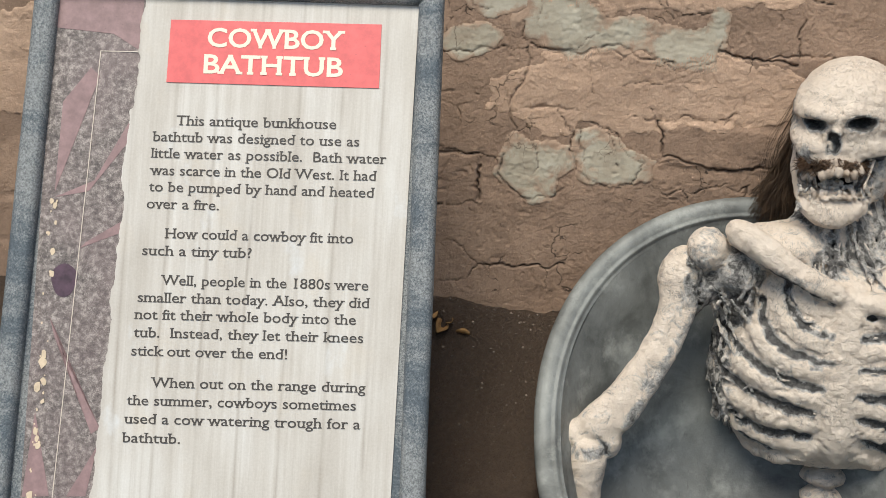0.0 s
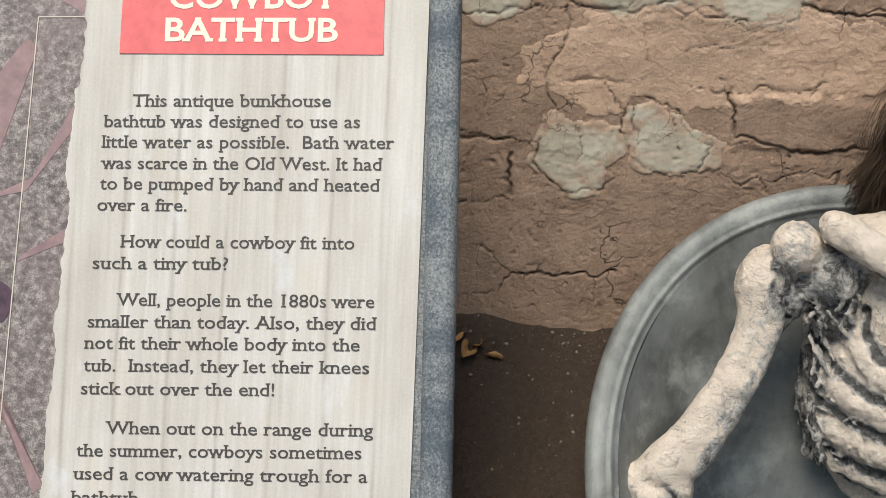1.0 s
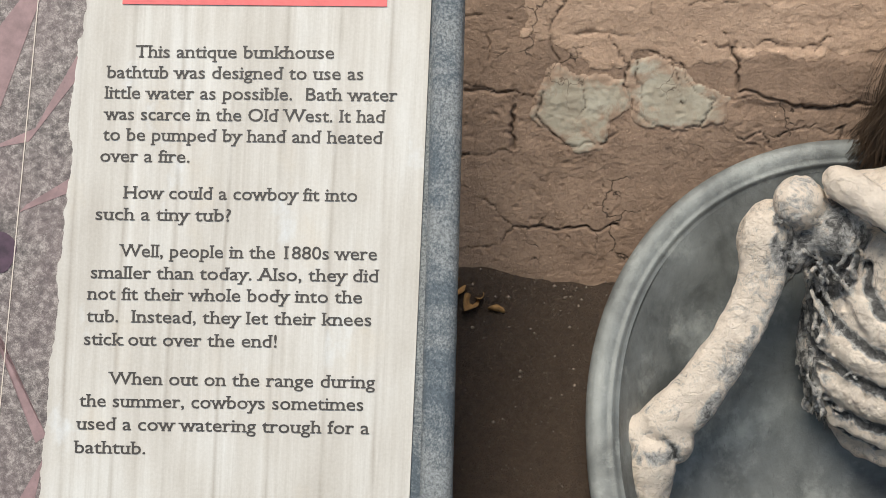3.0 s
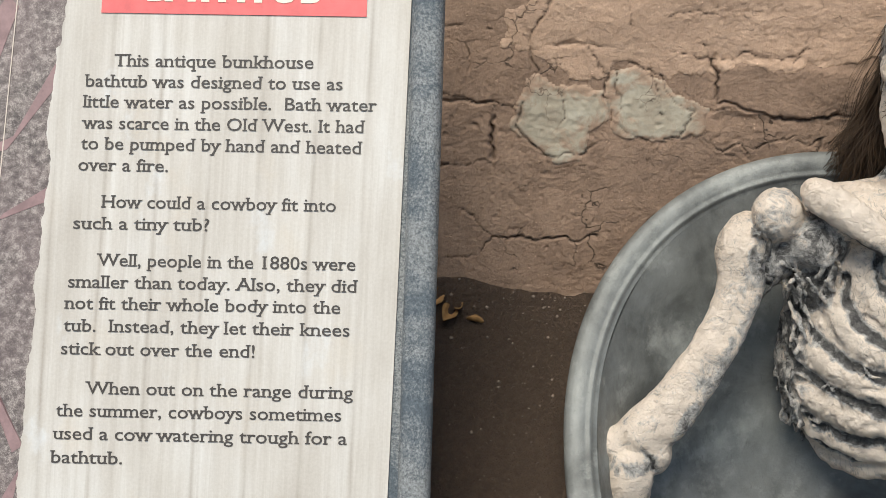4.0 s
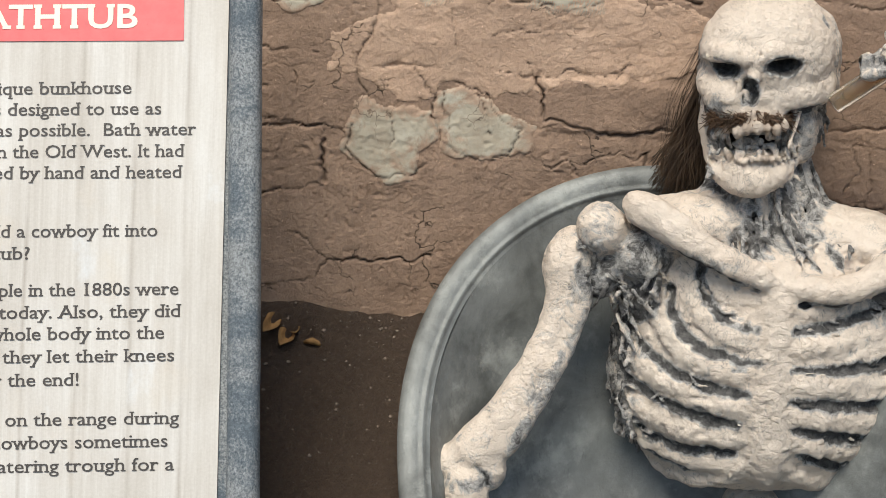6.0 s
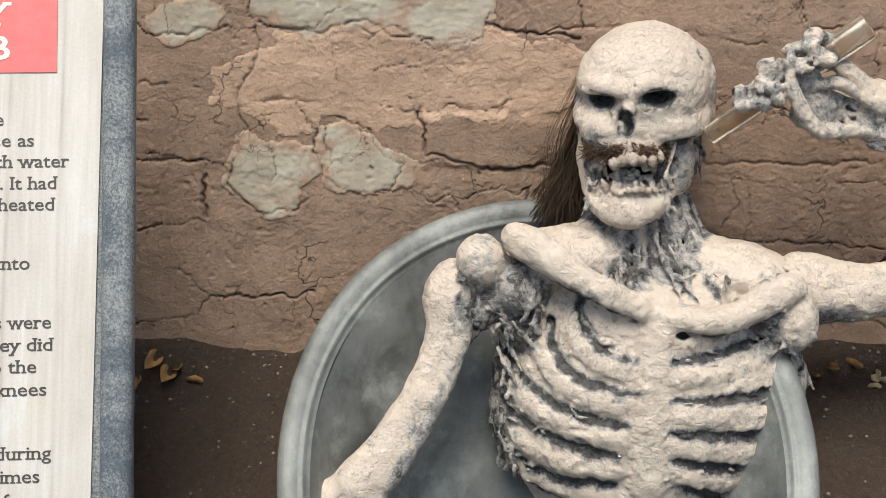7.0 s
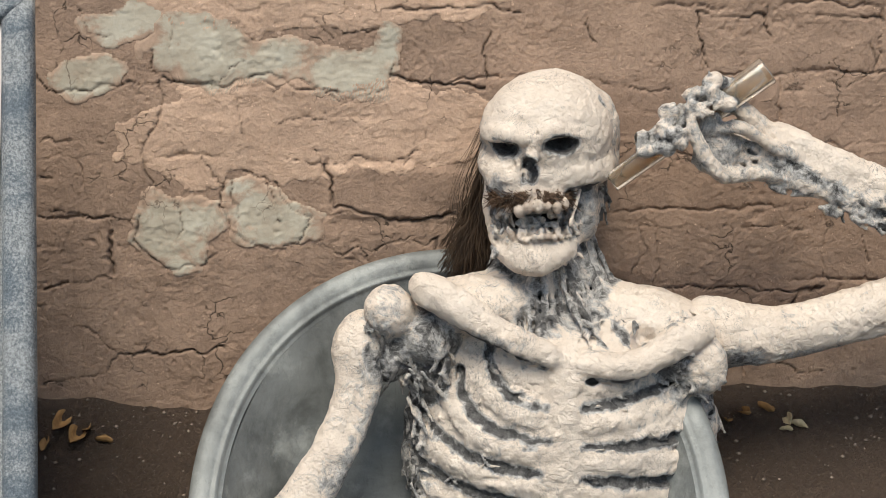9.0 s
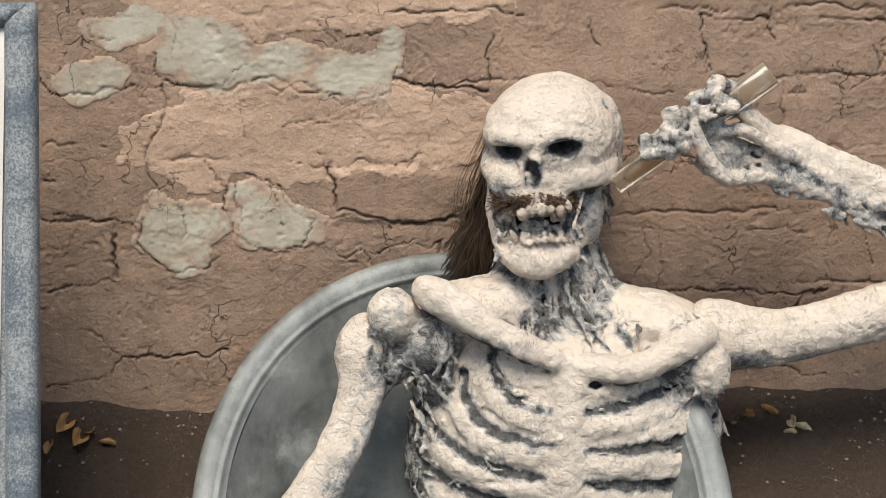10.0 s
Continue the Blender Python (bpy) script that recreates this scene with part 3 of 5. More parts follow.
def brick_mesh(x0, x1, z0, z1):
    """One worn adobe brick with the mud smeared on its face; its sides run into the wall."""
    fine = 0.0021 if x1 > -0.62 and x0 < 0.75 and z0 < 0.55 else 0.006
    nx, nz = int((x1 - x0) / fine) + 2, int((z1 - z0) / fine) + 2
    sx, sz = (x1 - x0) / (nx - 1), (z1 - z0) / (nz - 1)
    A, B = np.meshgrid(x0 + sx * np.arange(-1, nx + 1), z0 + sz * np.arange(-1, nz + 1))
    X, Z = A + 0.006 * grain(A, B, 0.05, 61), B + 0.006 * grain(A, B, 0.05, 62)
    H, crack_shade = wall_face(X, Z)
    P = np.stack([X, 0.004 - H, Z], 2)
    normals = np.cross(np.gradient(P, axis=1), np.gradient(P, axis=0))[1:-1, 1:-1].reshape(-1, 3)
    normals /= np.linalg.norm(normals, axis=1, keepdims=True)
    cx, cz = (x0 + x1) / 2, (z0 + z1) / 2
    verts = P[1:-1, 1:-1].reshape(-1, 3) - [cx, 0, cz]
    faces = grid_faces(nx, nz).tolist()
    ring = [*range(nx), *(j * nx + nx - 1 for j in range(1, nz)), *(((nz - 1) * nx + i) for i in range(nx - 2, -1, -1)), *(j * nx for j in range(nz - 2, 0, -1))]
    base, m = len(verts), len(ring)
    rim = verts[ring]
    rim[:, 1] = 0.05
    faces += [(ring[(i + 1) % m], ring[i], base + i, base + (i + 1) % m) for i in range(m)]
    me = mesh_from("brick", np.vstack([verts, rim]), faces, M_BRICK)
    me.normals_split_custom_set_from_vertices(np.vstack([normals, np.tile((0.0, -1.0, 0.0), (m, 1))]).tolist())
    me.attributes.new("crack_shade", "FLOAT", "POINT").data.foreach_set("value", np.concatenate([crack_shade[1:-1, 1:-1].ravel(), np.zeros(m)]).astype(np.float32))
    return me


def build_bricks():
    tops = [c[0] for c in COURSES[1:]] + [COURSES[-1][1]]
    for (z0, _, joints), z1 in zip(COURSES, tops):
        for a, b in zip(joints, joints[1:]):
            ob = part("brick", brick_mesh(a, b, z0, z1), M_BRICK, wall)
            ob.location = ((a + b) / 2, 0, (z0 + z1) / 2)


build_bricks()


def patch_mesh(blobs, mat, seed, lift, step=0.0022):
    """A coat left on the wall: a thin sheet with a broken edge, over a union of ellipses (x, z, rx, rz)."""
    b = np.array(blobs)
    xs = np.arange((b[:, 0] - b[:, 2]).min() - 0.03, (b[:, 0] + b[:, 2]).max() + 0.03, step)
    zs = np.arange((b[:, 1] - b[:, 3]).min() - 0.03, (b[:, 1] + b[:, 3]).max() + 0.03, step)
    X, Z = np.meshgrid(xs, zs)
    s = np.max([1 - np.hypot((X - q[0]) / q[2], (Z - q[1]) / q[3]) for q in b], axis=0)
    s = s + 0.26 * rough_sum(X, Z, 0.05, seed, 4, 0.55)
    H, crack_shade = wall_face(X, Z)
    Y = 0.0045 - H - (lift + 0.0012) * step_up(s, -0.02, 0.05)
    keep = (s > -0.03).ravel()
    faces = grid_faces(len(xs), len(zs))
    faces = faces[keep[faces].all(axis=1)]
    used = np.unique(faces)
    index = np.zeros(len(keep), int)
    index[used] = np.arange(len(used))
    me = mesh_from("plaster_patch", np.stack([X.ravel(), Y.ravel(), Z.ravel()], 1)[used], index[faces], mat)
    me.attributes.new("crack_shade", "FLOAT", "POINT").data.foreach_set("value", crack_shade.ravel()[used].astype(np.float32))
    me.attributes.new("cover", "FLOAT", "POINT").data.foreach_set("value", s.ravel()[used].astype(np.float32))
    return me


def build_patches():
    coat, grey = "thin pinkish mud coat flaking at its edge", "grey-green plaster patch with cracked edges"
    coats = [
        (M_COAT, [(-0.26, 0.355, 0.15, 0.068), (-0.10, 0.355, 0.15, 0.062), (-0.01, 0.350, 0.08, 0.05), (-0.33, 0.32, 0.07, 0.045)], 101, 0.0006, coat),
        (M_COAT, [(-0.22, 0.53, 0.17, 0.05), (-0.05, 0.53, 0.12, 0.045)], 108, 0.0005, coat),
        (M_PLASTER, [(-0.30, 0.453, 0.080, 0.046), (-0.32, 0.487, 0.042, 0.028), (-0.22, 0.443, 0.070, 0.038), (-0.14, 0.430, 0.060, 0.036), (-0.092, 0.425, 0.042, 0.040), (-0.073, 0.463, 0.020, 0.040)], 115, 0.0006, grey),
        (M_PLASTER, [(-0.457, 0.430, 0.048, 0.030)], 122, 0.0006, grey),
        (M_PLASTER, [(-0.41, 0.490, 0.055, 0.026), (-0.37, 0.503, 0.045, 0.028)], 129, 0.0004, grey),
        (M_PLASTER, [(-0.352, 0.222, 0.058, 0.050), (-0.315, 0.238, 0.040, 0.042)], 136, 0.0009, "small round grey plaster patch"),
        (M_PLASTER, [(-0.252, 0.255, 0.046, 0.054), (-0.220, 0.230, 0.052, 0.034)], 143, 0.0012, "small grey plaster patch half stained with mud"),
        (M_COAT, [(-0.92, 0.33, 0.16, 0.10), (-1.18, 0.36, 0.12, 0.09)], 150, 0.001, coat),
    ]
    for mat, blobs, seed, lift, label in coats:
        part("plaster_patch", patch_mesh(blobs, mat, seed, lift), mat, wall, label)


build_patches()


# ---------- galvanised tub ----------
def tub_rim(th):
    c = math.cos(th)
    g = ((1 + c) / 2) ** 0.554
    z = -0.6256 + 0.827 * g
    low = -0.17
    z = low + 0.5 * ((z - low) + math.sqrt((z - low) ** 2 + 0.004))
    y = -0.0342 - 0.2566 + 0.2566 * c
    if c < -0.1:
        y -= 0.16 * (-c - 0.1)
    return Vector((0.0032 + 0.3235 * math.sin(th), y, z))


def build_tub():
    tub = tagged(new("bathtub"), "dull galvanised steel hip bathtub with a high rounded back", "bathtub")
    n = 200
    rim = [tub_rim(2 * math.pi * i / n) for i in range(n)]
    mid = Vector((0.0, -0.33, -0.1))
    face = Vector((0, -0.86, 0.5)).normalized()
    # section of the rolled rim: inward, outward of the face
    sec = [(0.012, -0.020), (0.003, -0.018), (-0.001, -0.010), (0.0, -0.001), (0.004, 0.006), (0.011, 0.009), (0.020, 0.0092), (0.028, 0.0075),
           (0.0315, 0.0060), (0.0345, 0.0072), (0.0375, 0.0066), (0.0395, 0.0030), (0.042, 0.0010), (0.046, -0.0005)]
    verts, faces, inner = [], [], []
    for i, p in enumerate(rim):
        tan = (rim[(i + 1) % n] - rim[i - 1]).normalized()
        nrm = (face - tan * face.dot(tan)).normalized()
        inn = nrm.cross(tan).normalized()
        if inn.dot(mid - p) < 0:
            inn = -inn
        dent = 0.0012 * noise.noise((p.x * 9, p.y * 9, p.z * 9))
        for u, v in sec:
            verts.append(p + inn * (u * 0.86) + nrm * (v + dent))
        inner.append(verts[-1].copy())
    m = len(sec)
    for i in range(n):
        j = (i + 1) % n
        for w in range(m - 1):
            faces.append((i * m + w, j * m + w, j * m + w + 1, i * m + w + 1))
    part("rolled_rim", mesh_from("rolled_rim", verts, faces, M_TUB), M_TUB, tub, "rolled steel rim with a raised bead")
    # body, inside and outside skins down to the floor
    verts, faces = [], []
    rows = 26
    floor_z = GROUND_Z + 0.012

    def skin(off):
        base = len(verts)
        for r in range(rows + 1):
            t = r / rows
            for i, p in enumerate(inner):
                th = 2 * math.pi * i / n
                foot = Vector((0.205 * math.sin(th), -0.360 + 0.170 * math.cos(th), floor_z))
                q = p.lerp(foot, t)
                out = Vector((math.sin(th), math.cos(th), 0))
                q += out * (0.004 * math.sin(math.pi * t ** 0.8) + off)
                q += out * 0.003 * noise.noise((q.x * 8, q.y * 8, q.z * 8))
                verts.append(q)
        return base

    a, b = skin(0.0), skin(0.004)
    for r in range(rows):
        for i in range(n):
            j = (i + 1) % n
            faces.append((a + r * n + i, a + r * n + j, a + (r + 1) * n + j, a + (r + 1) * n + i))
            faces.append((b + r * n + j, b + r * n + i, b + (r + 1) * n + i, b + (r + 1) * n + j))
    faces.append(tuple(a + rows * n + i for i in range(n)))
    faces.append(tuple(b + rows * n + i for i in range(n))[::-1])
    part("body", mesh_from("body", verts, faces, M_TUB), M_TUB, tub)
    return tub


build_tub()


# ---------- the painted figure: fields of simple solids, skinned ----------
class Field:
    """A grid of distances, built up from solids; each cell keeps the wash and brown of its nearest solid."""

    def __init__(self, lo, hi, h):
        self.lo, self.h = np.array(lo, float), h
        self.n = np.ceil((np.array(hi) - self.lo) / h).astype(int) + 1
        self.F = np.full(self.n, 1.0, np.float32)
        self.wash = np.zeros(self.n, np.float32)
        self.brown = np.zeros(self.n, np.float32)

    def cut(self, lo, hi):
        a = np.clip(np.floor((np.array(lo) - self.lo) / self.h).astype(int), 0, self.n)
        b = np.clip(np.ceil((np.array(hi) - self.lo) / self.h).astype(int) + 1, 0, self.n)
        if np.any(b <= a):
            return None, None
        s = tuple(slice(i, j) for i, j in zip(a, b))
        g = np.meshgrid(*(self.lo[q] + self.h * np.arange(a[q], b[q]) for q in range(3)), indexing="ij", sparse=True)
        return s, g

    def union(self, s, d, k, wash, brown):
        f = self.F[s]
        near = d < f
        self.wash[s] = np.where(near, wash, self.wash[s])
        self.brown[s] = np.where(near, brown, self.brown[s])
        if k > 0:
            w = np.clip(0.5 + 0.5 * (f - d) / k, 0, 1)
            self.F[s] = f * (1 - w) + d * w - k * w * (1 - w)
        else:
            self.F[s] = np.minimum(f, d)

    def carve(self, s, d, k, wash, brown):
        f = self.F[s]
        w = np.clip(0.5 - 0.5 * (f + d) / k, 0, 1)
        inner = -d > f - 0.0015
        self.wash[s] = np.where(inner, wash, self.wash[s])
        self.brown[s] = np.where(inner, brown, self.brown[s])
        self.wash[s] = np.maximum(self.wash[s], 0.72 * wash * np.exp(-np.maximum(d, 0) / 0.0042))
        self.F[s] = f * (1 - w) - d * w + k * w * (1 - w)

    def ball(self, c, r, k=0.01, wash=0.0, brown=0.0, turn=None, cut=False):
        c, r = np.array(c, float), np.array(r, float) * np.ones(3)
        m = r.max() + 0.03
        s, g = self.cut(c - m, c + m)
        if s is None:
            return
        x, y, z = g[0] - c[0], g[1] - c[1], g[2] - c[2]
        if turn is not None:
            R = np.array(Euler([radians(v) for v in turn]).to_matrix())
            x, y, z = (R[0, i] * x + R[1, i] * y + R[2, i] * z for i in range(3))
        k0 = np.sqrt((x / r[0]) ** 2 + (y / r[1]) ** 2 + (z / r[2]) ** 2)
        k1 = np.sqrt((x / r[0] ** 2) ** 2 + (y / r[1] ** 2) ** 2 + (z / r[2] ** 2) ** 2) + 1e-9
        d = (k0 * (k0 - 1) / k1).astype(np.float32)
        d = np.where(k0 < 0.05, -r.min(), d)
        (self.carve if cut else self.union)(s, d, k, wash, brown)

    def stick(self, a, b, ra, rb, k=0.008, wash=0.0, brown=0.0, cut=False):
        a, b = np.array(a, float), np.array(b, float)
        m = max(ra, rb) + 0.025
        s, g = self.cut(np.minimum(a, b) - m, np.maximum(a, b) + m)
        if s is None:
            return
        v = b - a
        L = v @ v + 1e-12
        t = np.clip(((g[0] - a[0]) * v[0] + (g[1] - a[1]) * v[1] + (g[2] - a[2]) * v[2]) / L, 0, 1)
        d = np.sqrt((g[0] - a[0] - t * v[0]) ** 2 + (g[1] - a[1] - t * v[1]) ** 2 + (g[2] - a[2] - t * v[2]) ** 2) - (ra + (rb - ra) * t)
        (self.carve if cut else self.union)(s, d.astype(np.float32), k, wash, brown)

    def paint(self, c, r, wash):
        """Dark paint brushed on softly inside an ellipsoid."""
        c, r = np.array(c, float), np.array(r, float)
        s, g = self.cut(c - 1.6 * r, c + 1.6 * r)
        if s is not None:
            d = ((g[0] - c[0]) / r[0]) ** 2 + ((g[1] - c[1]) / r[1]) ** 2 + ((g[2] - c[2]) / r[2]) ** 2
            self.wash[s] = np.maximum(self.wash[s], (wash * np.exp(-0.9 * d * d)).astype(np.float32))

    def chain(self, rows, k=0.008, wash=0.0, brown=0.0, per=4, cut=False):
        """rows: x, y, z, radius."""
        p = smooth_path(rows, per)
        for i in range(len(p) - 1):
            self.stick(p[i, :3], p[i + 1, :3], p[i, 3], p[i + 1, 3], k, wash, brown, cut)

    def ruffle(self, amount, size, seed):
        """Rough, hand-modelled surface: smooth random bumps of that size."""
        rng = np.random.default_rng(seed)
        m = np.maximum((self.n * self.h / size).astype(int) + 3, 3)
        coarse = rng.normal(size=m).astype(np.float32)
        out = coarse
        for ax in range(3):
            pos = np.arange(self.n[ax]) * self.h / size
            i = pos.astype(int)
            f = pos - i
            f = (f * f * (3 - 2 * f)).astype(np.float32)
            sh = [1, 1, 1]
            sh[ax] = -1
            f = f.reshape(sh)
            out = np.take(out, i, ax) * (1 - f) + np.take(out, i + 1, ax) * f
        self.F += amount * out

    def skin(self):
        """Naive surface nets: verts, quads, wash, brown."""
        F = self.F
        S = F < 0
        cnt = np.zeros(self.n - 1, np.int8)
        off = [(i, j, k) for i in (0, 1) for j in (0, 1) for k in (0, 1)]
        nx, ny, nz = self.n
        for i, j, k in off:
            cnt += S[i:nx - 1 + i, j:ny - 1 + j, k:nz - 1 + k]
        act = (cnt > 0) & (cnt < 8)
        ci = np.argwhere(act)
        acc = np.zeros((len(ci), 3))
        num = np.zeros(len(ci))
        for o in off:
            for ax in range(3):
                if o[ax]:
                    continue
                o2 = list(o)
                o2[ax] = 1
                fa = F[ci[:, 0] + o[0], ci[:, 1] + o[1], ci[:, 2] + o[2]]
                fb = F[ci[:, 0] + o2[0], ci[:, 1] + o2[1], ci[:, 2] + o2[2]]
                hit = (fa < 0) != (fb < 0)
                t = np.where(hit, fa / np.where(hit, fa - fb, 1), 0)
                q = np.tile(np.array(o, float), (len(ci), 1))
                q[:, ax] = t
                acc += np.where(hit[:, None], q, 0)
                num += hit
        verts = self.lo + self.h * (ci + acc / num[:, None])
        idx = np.full(self.n - 1, -1, np.int64)
        idx[act] = np.arange(len(ci))
        quads = []
        for ax in range(3):
            u, v = (ax + 1) % 3, (ax + 2) % 3
            A = np.take(S, range(0, self.n[ax] - 1), ax)
            B = np.take(S, range(1, self.n[ax]), ax)
            e = np.argwhere(A != B)
            e = e[(e[:, u] > 0) & (e[:, v] > 0) & (e[:, u] < self.n[u] - 1) & (e[:, v] < self.n[v] - 1)]
            inside = A[e[:, 0], e[:, 1], e[:, 2]]
            corner = []
            for du, dv in ((-1, -1), (0, -1), (0, 0), (-1, 0)):
                c = e.copy()
                c[:, u] += du
                c[:, v] += dv
                corner.append(idx[c[:, 0], c[:, 1], c[:, 2]])
            q = np.stack(corner, 1)
            q = np.where(inside[:, None], q, q[:, ::-1])
            quads.append(q)
        near = np.clip(np.round((verts - self.lo) / self.h).astype(int), 0, self.n - 1)
        pick = (near[:, 0], near[:, 1], near[:, 2])
        return verts, np.vstack(quads), self.wash[pick], self.brown[pick]


def figure_skull():
    f = Field((0.0, -0.25, 0.195), (0.235, 0.01, 0.475), 0.0021)
    f.ball((0.123, -0.112, 0.375), (0.080, 0.094, 0.0735), wash=0.0)
    f.ball((0.104, -0.150, 0.385), (0.068, 0.058, 0.056), 0.02)
    f.ball((0.186, -0.092, 0.362), (0.023, 0.058, 0.056), 0.008, 0.34)
    f.ball((0.054, -0.095, 0.345), (0.016, 0.045, 0.05), 0.01, 0.5, 0.3)
    f.ball((0.095, -0.172, 0.330), (0.050, 0.036, 0.045), 0.015)
    f.chain([(0.044, -0.168, 0.384, 0.008), (0.062, -0.198, 0.3905, 0.0085), (0.090, -0.204, 0.387, 0.009), (0.124, -0.199, 0.3935, 0.0095), (0.160, -0.168, 0.386, 0.009)], 0.008)
    f.chain([(0.046, -0.140, 0.350, 0.009), (0.050, -0.170, 0.342, 0.010), (0.066, -0.193, 0.338, 0.011)], 0.014, 0.2)
    f.ball((0.072, -0.186, 0.328), (0.020, 0.018, 0.022), 0.012, 0.25)
    f.ball((0.126, -0.184, 0.330), (0.026, 0.018, 0.022), 0.012, 0.05)
    f.chain([(0.194, -0.110, 0.338, 0.010), (0.176, -0.158, 0.338, 0.012), (0.142, -0.190, 0.339, 0.013)], 0.014)
    # jaw
    f.chain([(0.054, -0.115, 0.305, 0.011), (0.057, -0.145, 0.268, 0.011), (0.070, -0.180, 0.241, 0.012), (0.098, -0.196, 0.2345, 0.0145), (0.128, -0.182, 0.243, 0.012), (0.152, -0.145, 0.266, 0.012), (0.176, -0.110, 0.318, 0.012)], 0.012, 0.06)
    f.ball((0.098, -0.180, 0.250), (0.034, 0.026, 0.022), 0.012, 0.1)
    f.ball((0.160, -0.140, 0.286), (0.020, 0.034, 0.044), 0.010, 0.5)
    f.ball((0.060, -0.150, 0.290), (0.012, 0.03, 0.035), 0.010, 0.6, 0.1)
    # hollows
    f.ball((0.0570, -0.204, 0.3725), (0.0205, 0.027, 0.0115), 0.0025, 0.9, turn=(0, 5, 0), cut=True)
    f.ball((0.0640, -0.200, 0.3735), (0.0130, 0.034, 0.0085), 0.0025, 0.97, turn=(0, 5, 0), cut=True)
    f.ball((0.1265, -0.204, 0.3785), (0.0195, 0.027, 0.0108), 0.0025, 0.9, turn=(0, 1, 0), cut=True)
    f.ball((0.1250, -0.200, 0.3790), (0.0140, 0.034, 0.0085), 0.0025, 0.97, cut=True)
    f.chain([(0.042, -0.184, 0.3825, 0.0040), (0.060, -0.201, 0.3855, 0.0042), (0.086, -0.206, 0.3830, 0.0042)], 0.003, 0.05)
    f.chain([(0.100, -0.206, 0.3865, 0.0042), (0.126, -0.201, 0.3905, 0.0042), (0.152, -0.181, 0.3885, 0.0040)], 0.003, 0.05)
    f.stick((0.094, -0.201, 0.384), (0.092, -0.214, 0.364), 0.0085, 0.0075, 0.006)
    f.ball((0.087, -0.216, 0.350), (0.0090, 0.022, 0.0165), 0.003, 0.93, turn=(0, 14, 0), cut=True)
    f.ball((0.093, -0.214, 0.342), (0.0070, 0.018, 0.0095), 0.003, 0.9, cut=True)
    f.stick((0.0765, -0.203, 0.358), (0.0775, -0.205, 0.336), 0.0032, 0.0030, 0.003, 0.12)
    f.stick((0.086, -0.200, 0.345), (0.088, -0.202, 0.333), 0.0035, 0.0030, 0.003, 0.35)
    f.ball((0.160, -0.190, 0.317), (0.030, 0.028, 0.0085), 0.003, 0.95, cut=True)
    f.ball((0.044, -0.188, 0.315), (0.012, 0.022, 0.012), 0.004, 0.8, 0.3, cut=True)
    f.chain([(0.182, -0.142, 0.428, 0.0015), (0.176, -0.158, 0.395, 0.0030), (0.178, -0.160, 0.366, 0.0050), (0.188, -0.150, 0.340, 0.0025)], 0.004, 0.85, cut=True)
    # upper jaw with its moustache, teeth, open mouth
    f.ball((0.098, -0.184, 0.314), (0.036, 0.028, 0.018), 0.008, 0.3, 0.5)
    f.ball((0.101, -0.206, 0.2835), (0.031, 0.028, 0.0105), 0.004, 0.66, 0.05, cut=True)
    lump = random.Random(23)
    for i in range(26):
        f.ball((lump.uniform(0.074, 0.128), lump.uniform(-0.190, -0.182), lump.uniform(0.268, 0.288)), lump.uniform(0.003, 0.0055), 0.002, lump.choice((0.35, 0.5, 0.7)))
    tooth = random.Random(17)
    for i in range(7):
        a = (i - 3) / 3.0
        g = tooth.uniform(0.75, 1.2)
        f.ball((0.099 + 0.033 * a + tooth.uniform(-0.0015, 0.0015), -0.2125 + 0.014 * a * a + tooth.uniform(-0.003, 0.001), 0.3030 + tooth.uniform(-0.0035, 0.004)), (0.0062 * g, 0.0065, 0.0080 * g), 0.002, 0.1, tooth.choice((0.1, 0.25, 0.5)))
    for i in range(8):
        a = (i - 3.5) / 3.5
        f.ball((0.100 + 0.029 * a, -0.2085 + 0.012 * a * a, 0.2655 + tooth.uniform(-0.002, 0.002)), (0.0043, 0.0046, 0.0058 * tooth.uniform(0.8, 1.2)), 0.002, 0.15, tooth.choice((0.1, 0.3, 0.6)))
    f.ball((0.060, -0.186, 0.328), (0.018, 0.012, 0.014), 0.008, 0.45)
    for i in range(150):
        x, z = tooth.uniform(0.046, 0.155), tooth.uniform(0.236, 0.276)
        y = -0.2015 + 9.0 * (x - 0.098) ** 2
        f.stick((x, y, z), (x + tooth.uniform(-0.008, 0.008), y - 0.001, z - tooth.uniform(0.004, 0.014)), 0.0022, 0.0012, 0.002, tooth.choice((0.05, 0.2, 0.45, 0.75)))
    for i in range(70):
        x, z = tooth.uniform(0.044, 0.072), tooth.uniform(0.285, 0.335)
        y = -0.165 - 1.0 * (x - 0.040)
        f.stick((x, y, z), (x + tooth.uniform(-0.006, 0.008), y - 0.002, z - tooth.uniform(0.004, 0.016)), 0.0024, 0.0012, 0.002, tooth.choice((0.2, 0.45, 0.75, 0.9)), tooth.choice((0.0, 0.3)))
    # strips of dried skin from cheek to jaw
    f.stick((0.152, -0.186, 0.318), (0.139, -0.198, 0.277), 0.0028, 0.0022, 0.003, 0.15)
    rng = random.Random(3)
    for i in range(150):
        x = rng.uniform(0.140, 0.190)
        f.stick((x, -0.17 + (x - 0.15) * 1.2, rng.uniform(0.305, 0.325)), (x - rng.uniform(-0.01, 0.02), -0.165 + (x - 0.15), rng.uniform(0.26, 0.29)), 0.002, 0.0015, 0.002, rng.choice((0.3, 0.6, 0.95)))
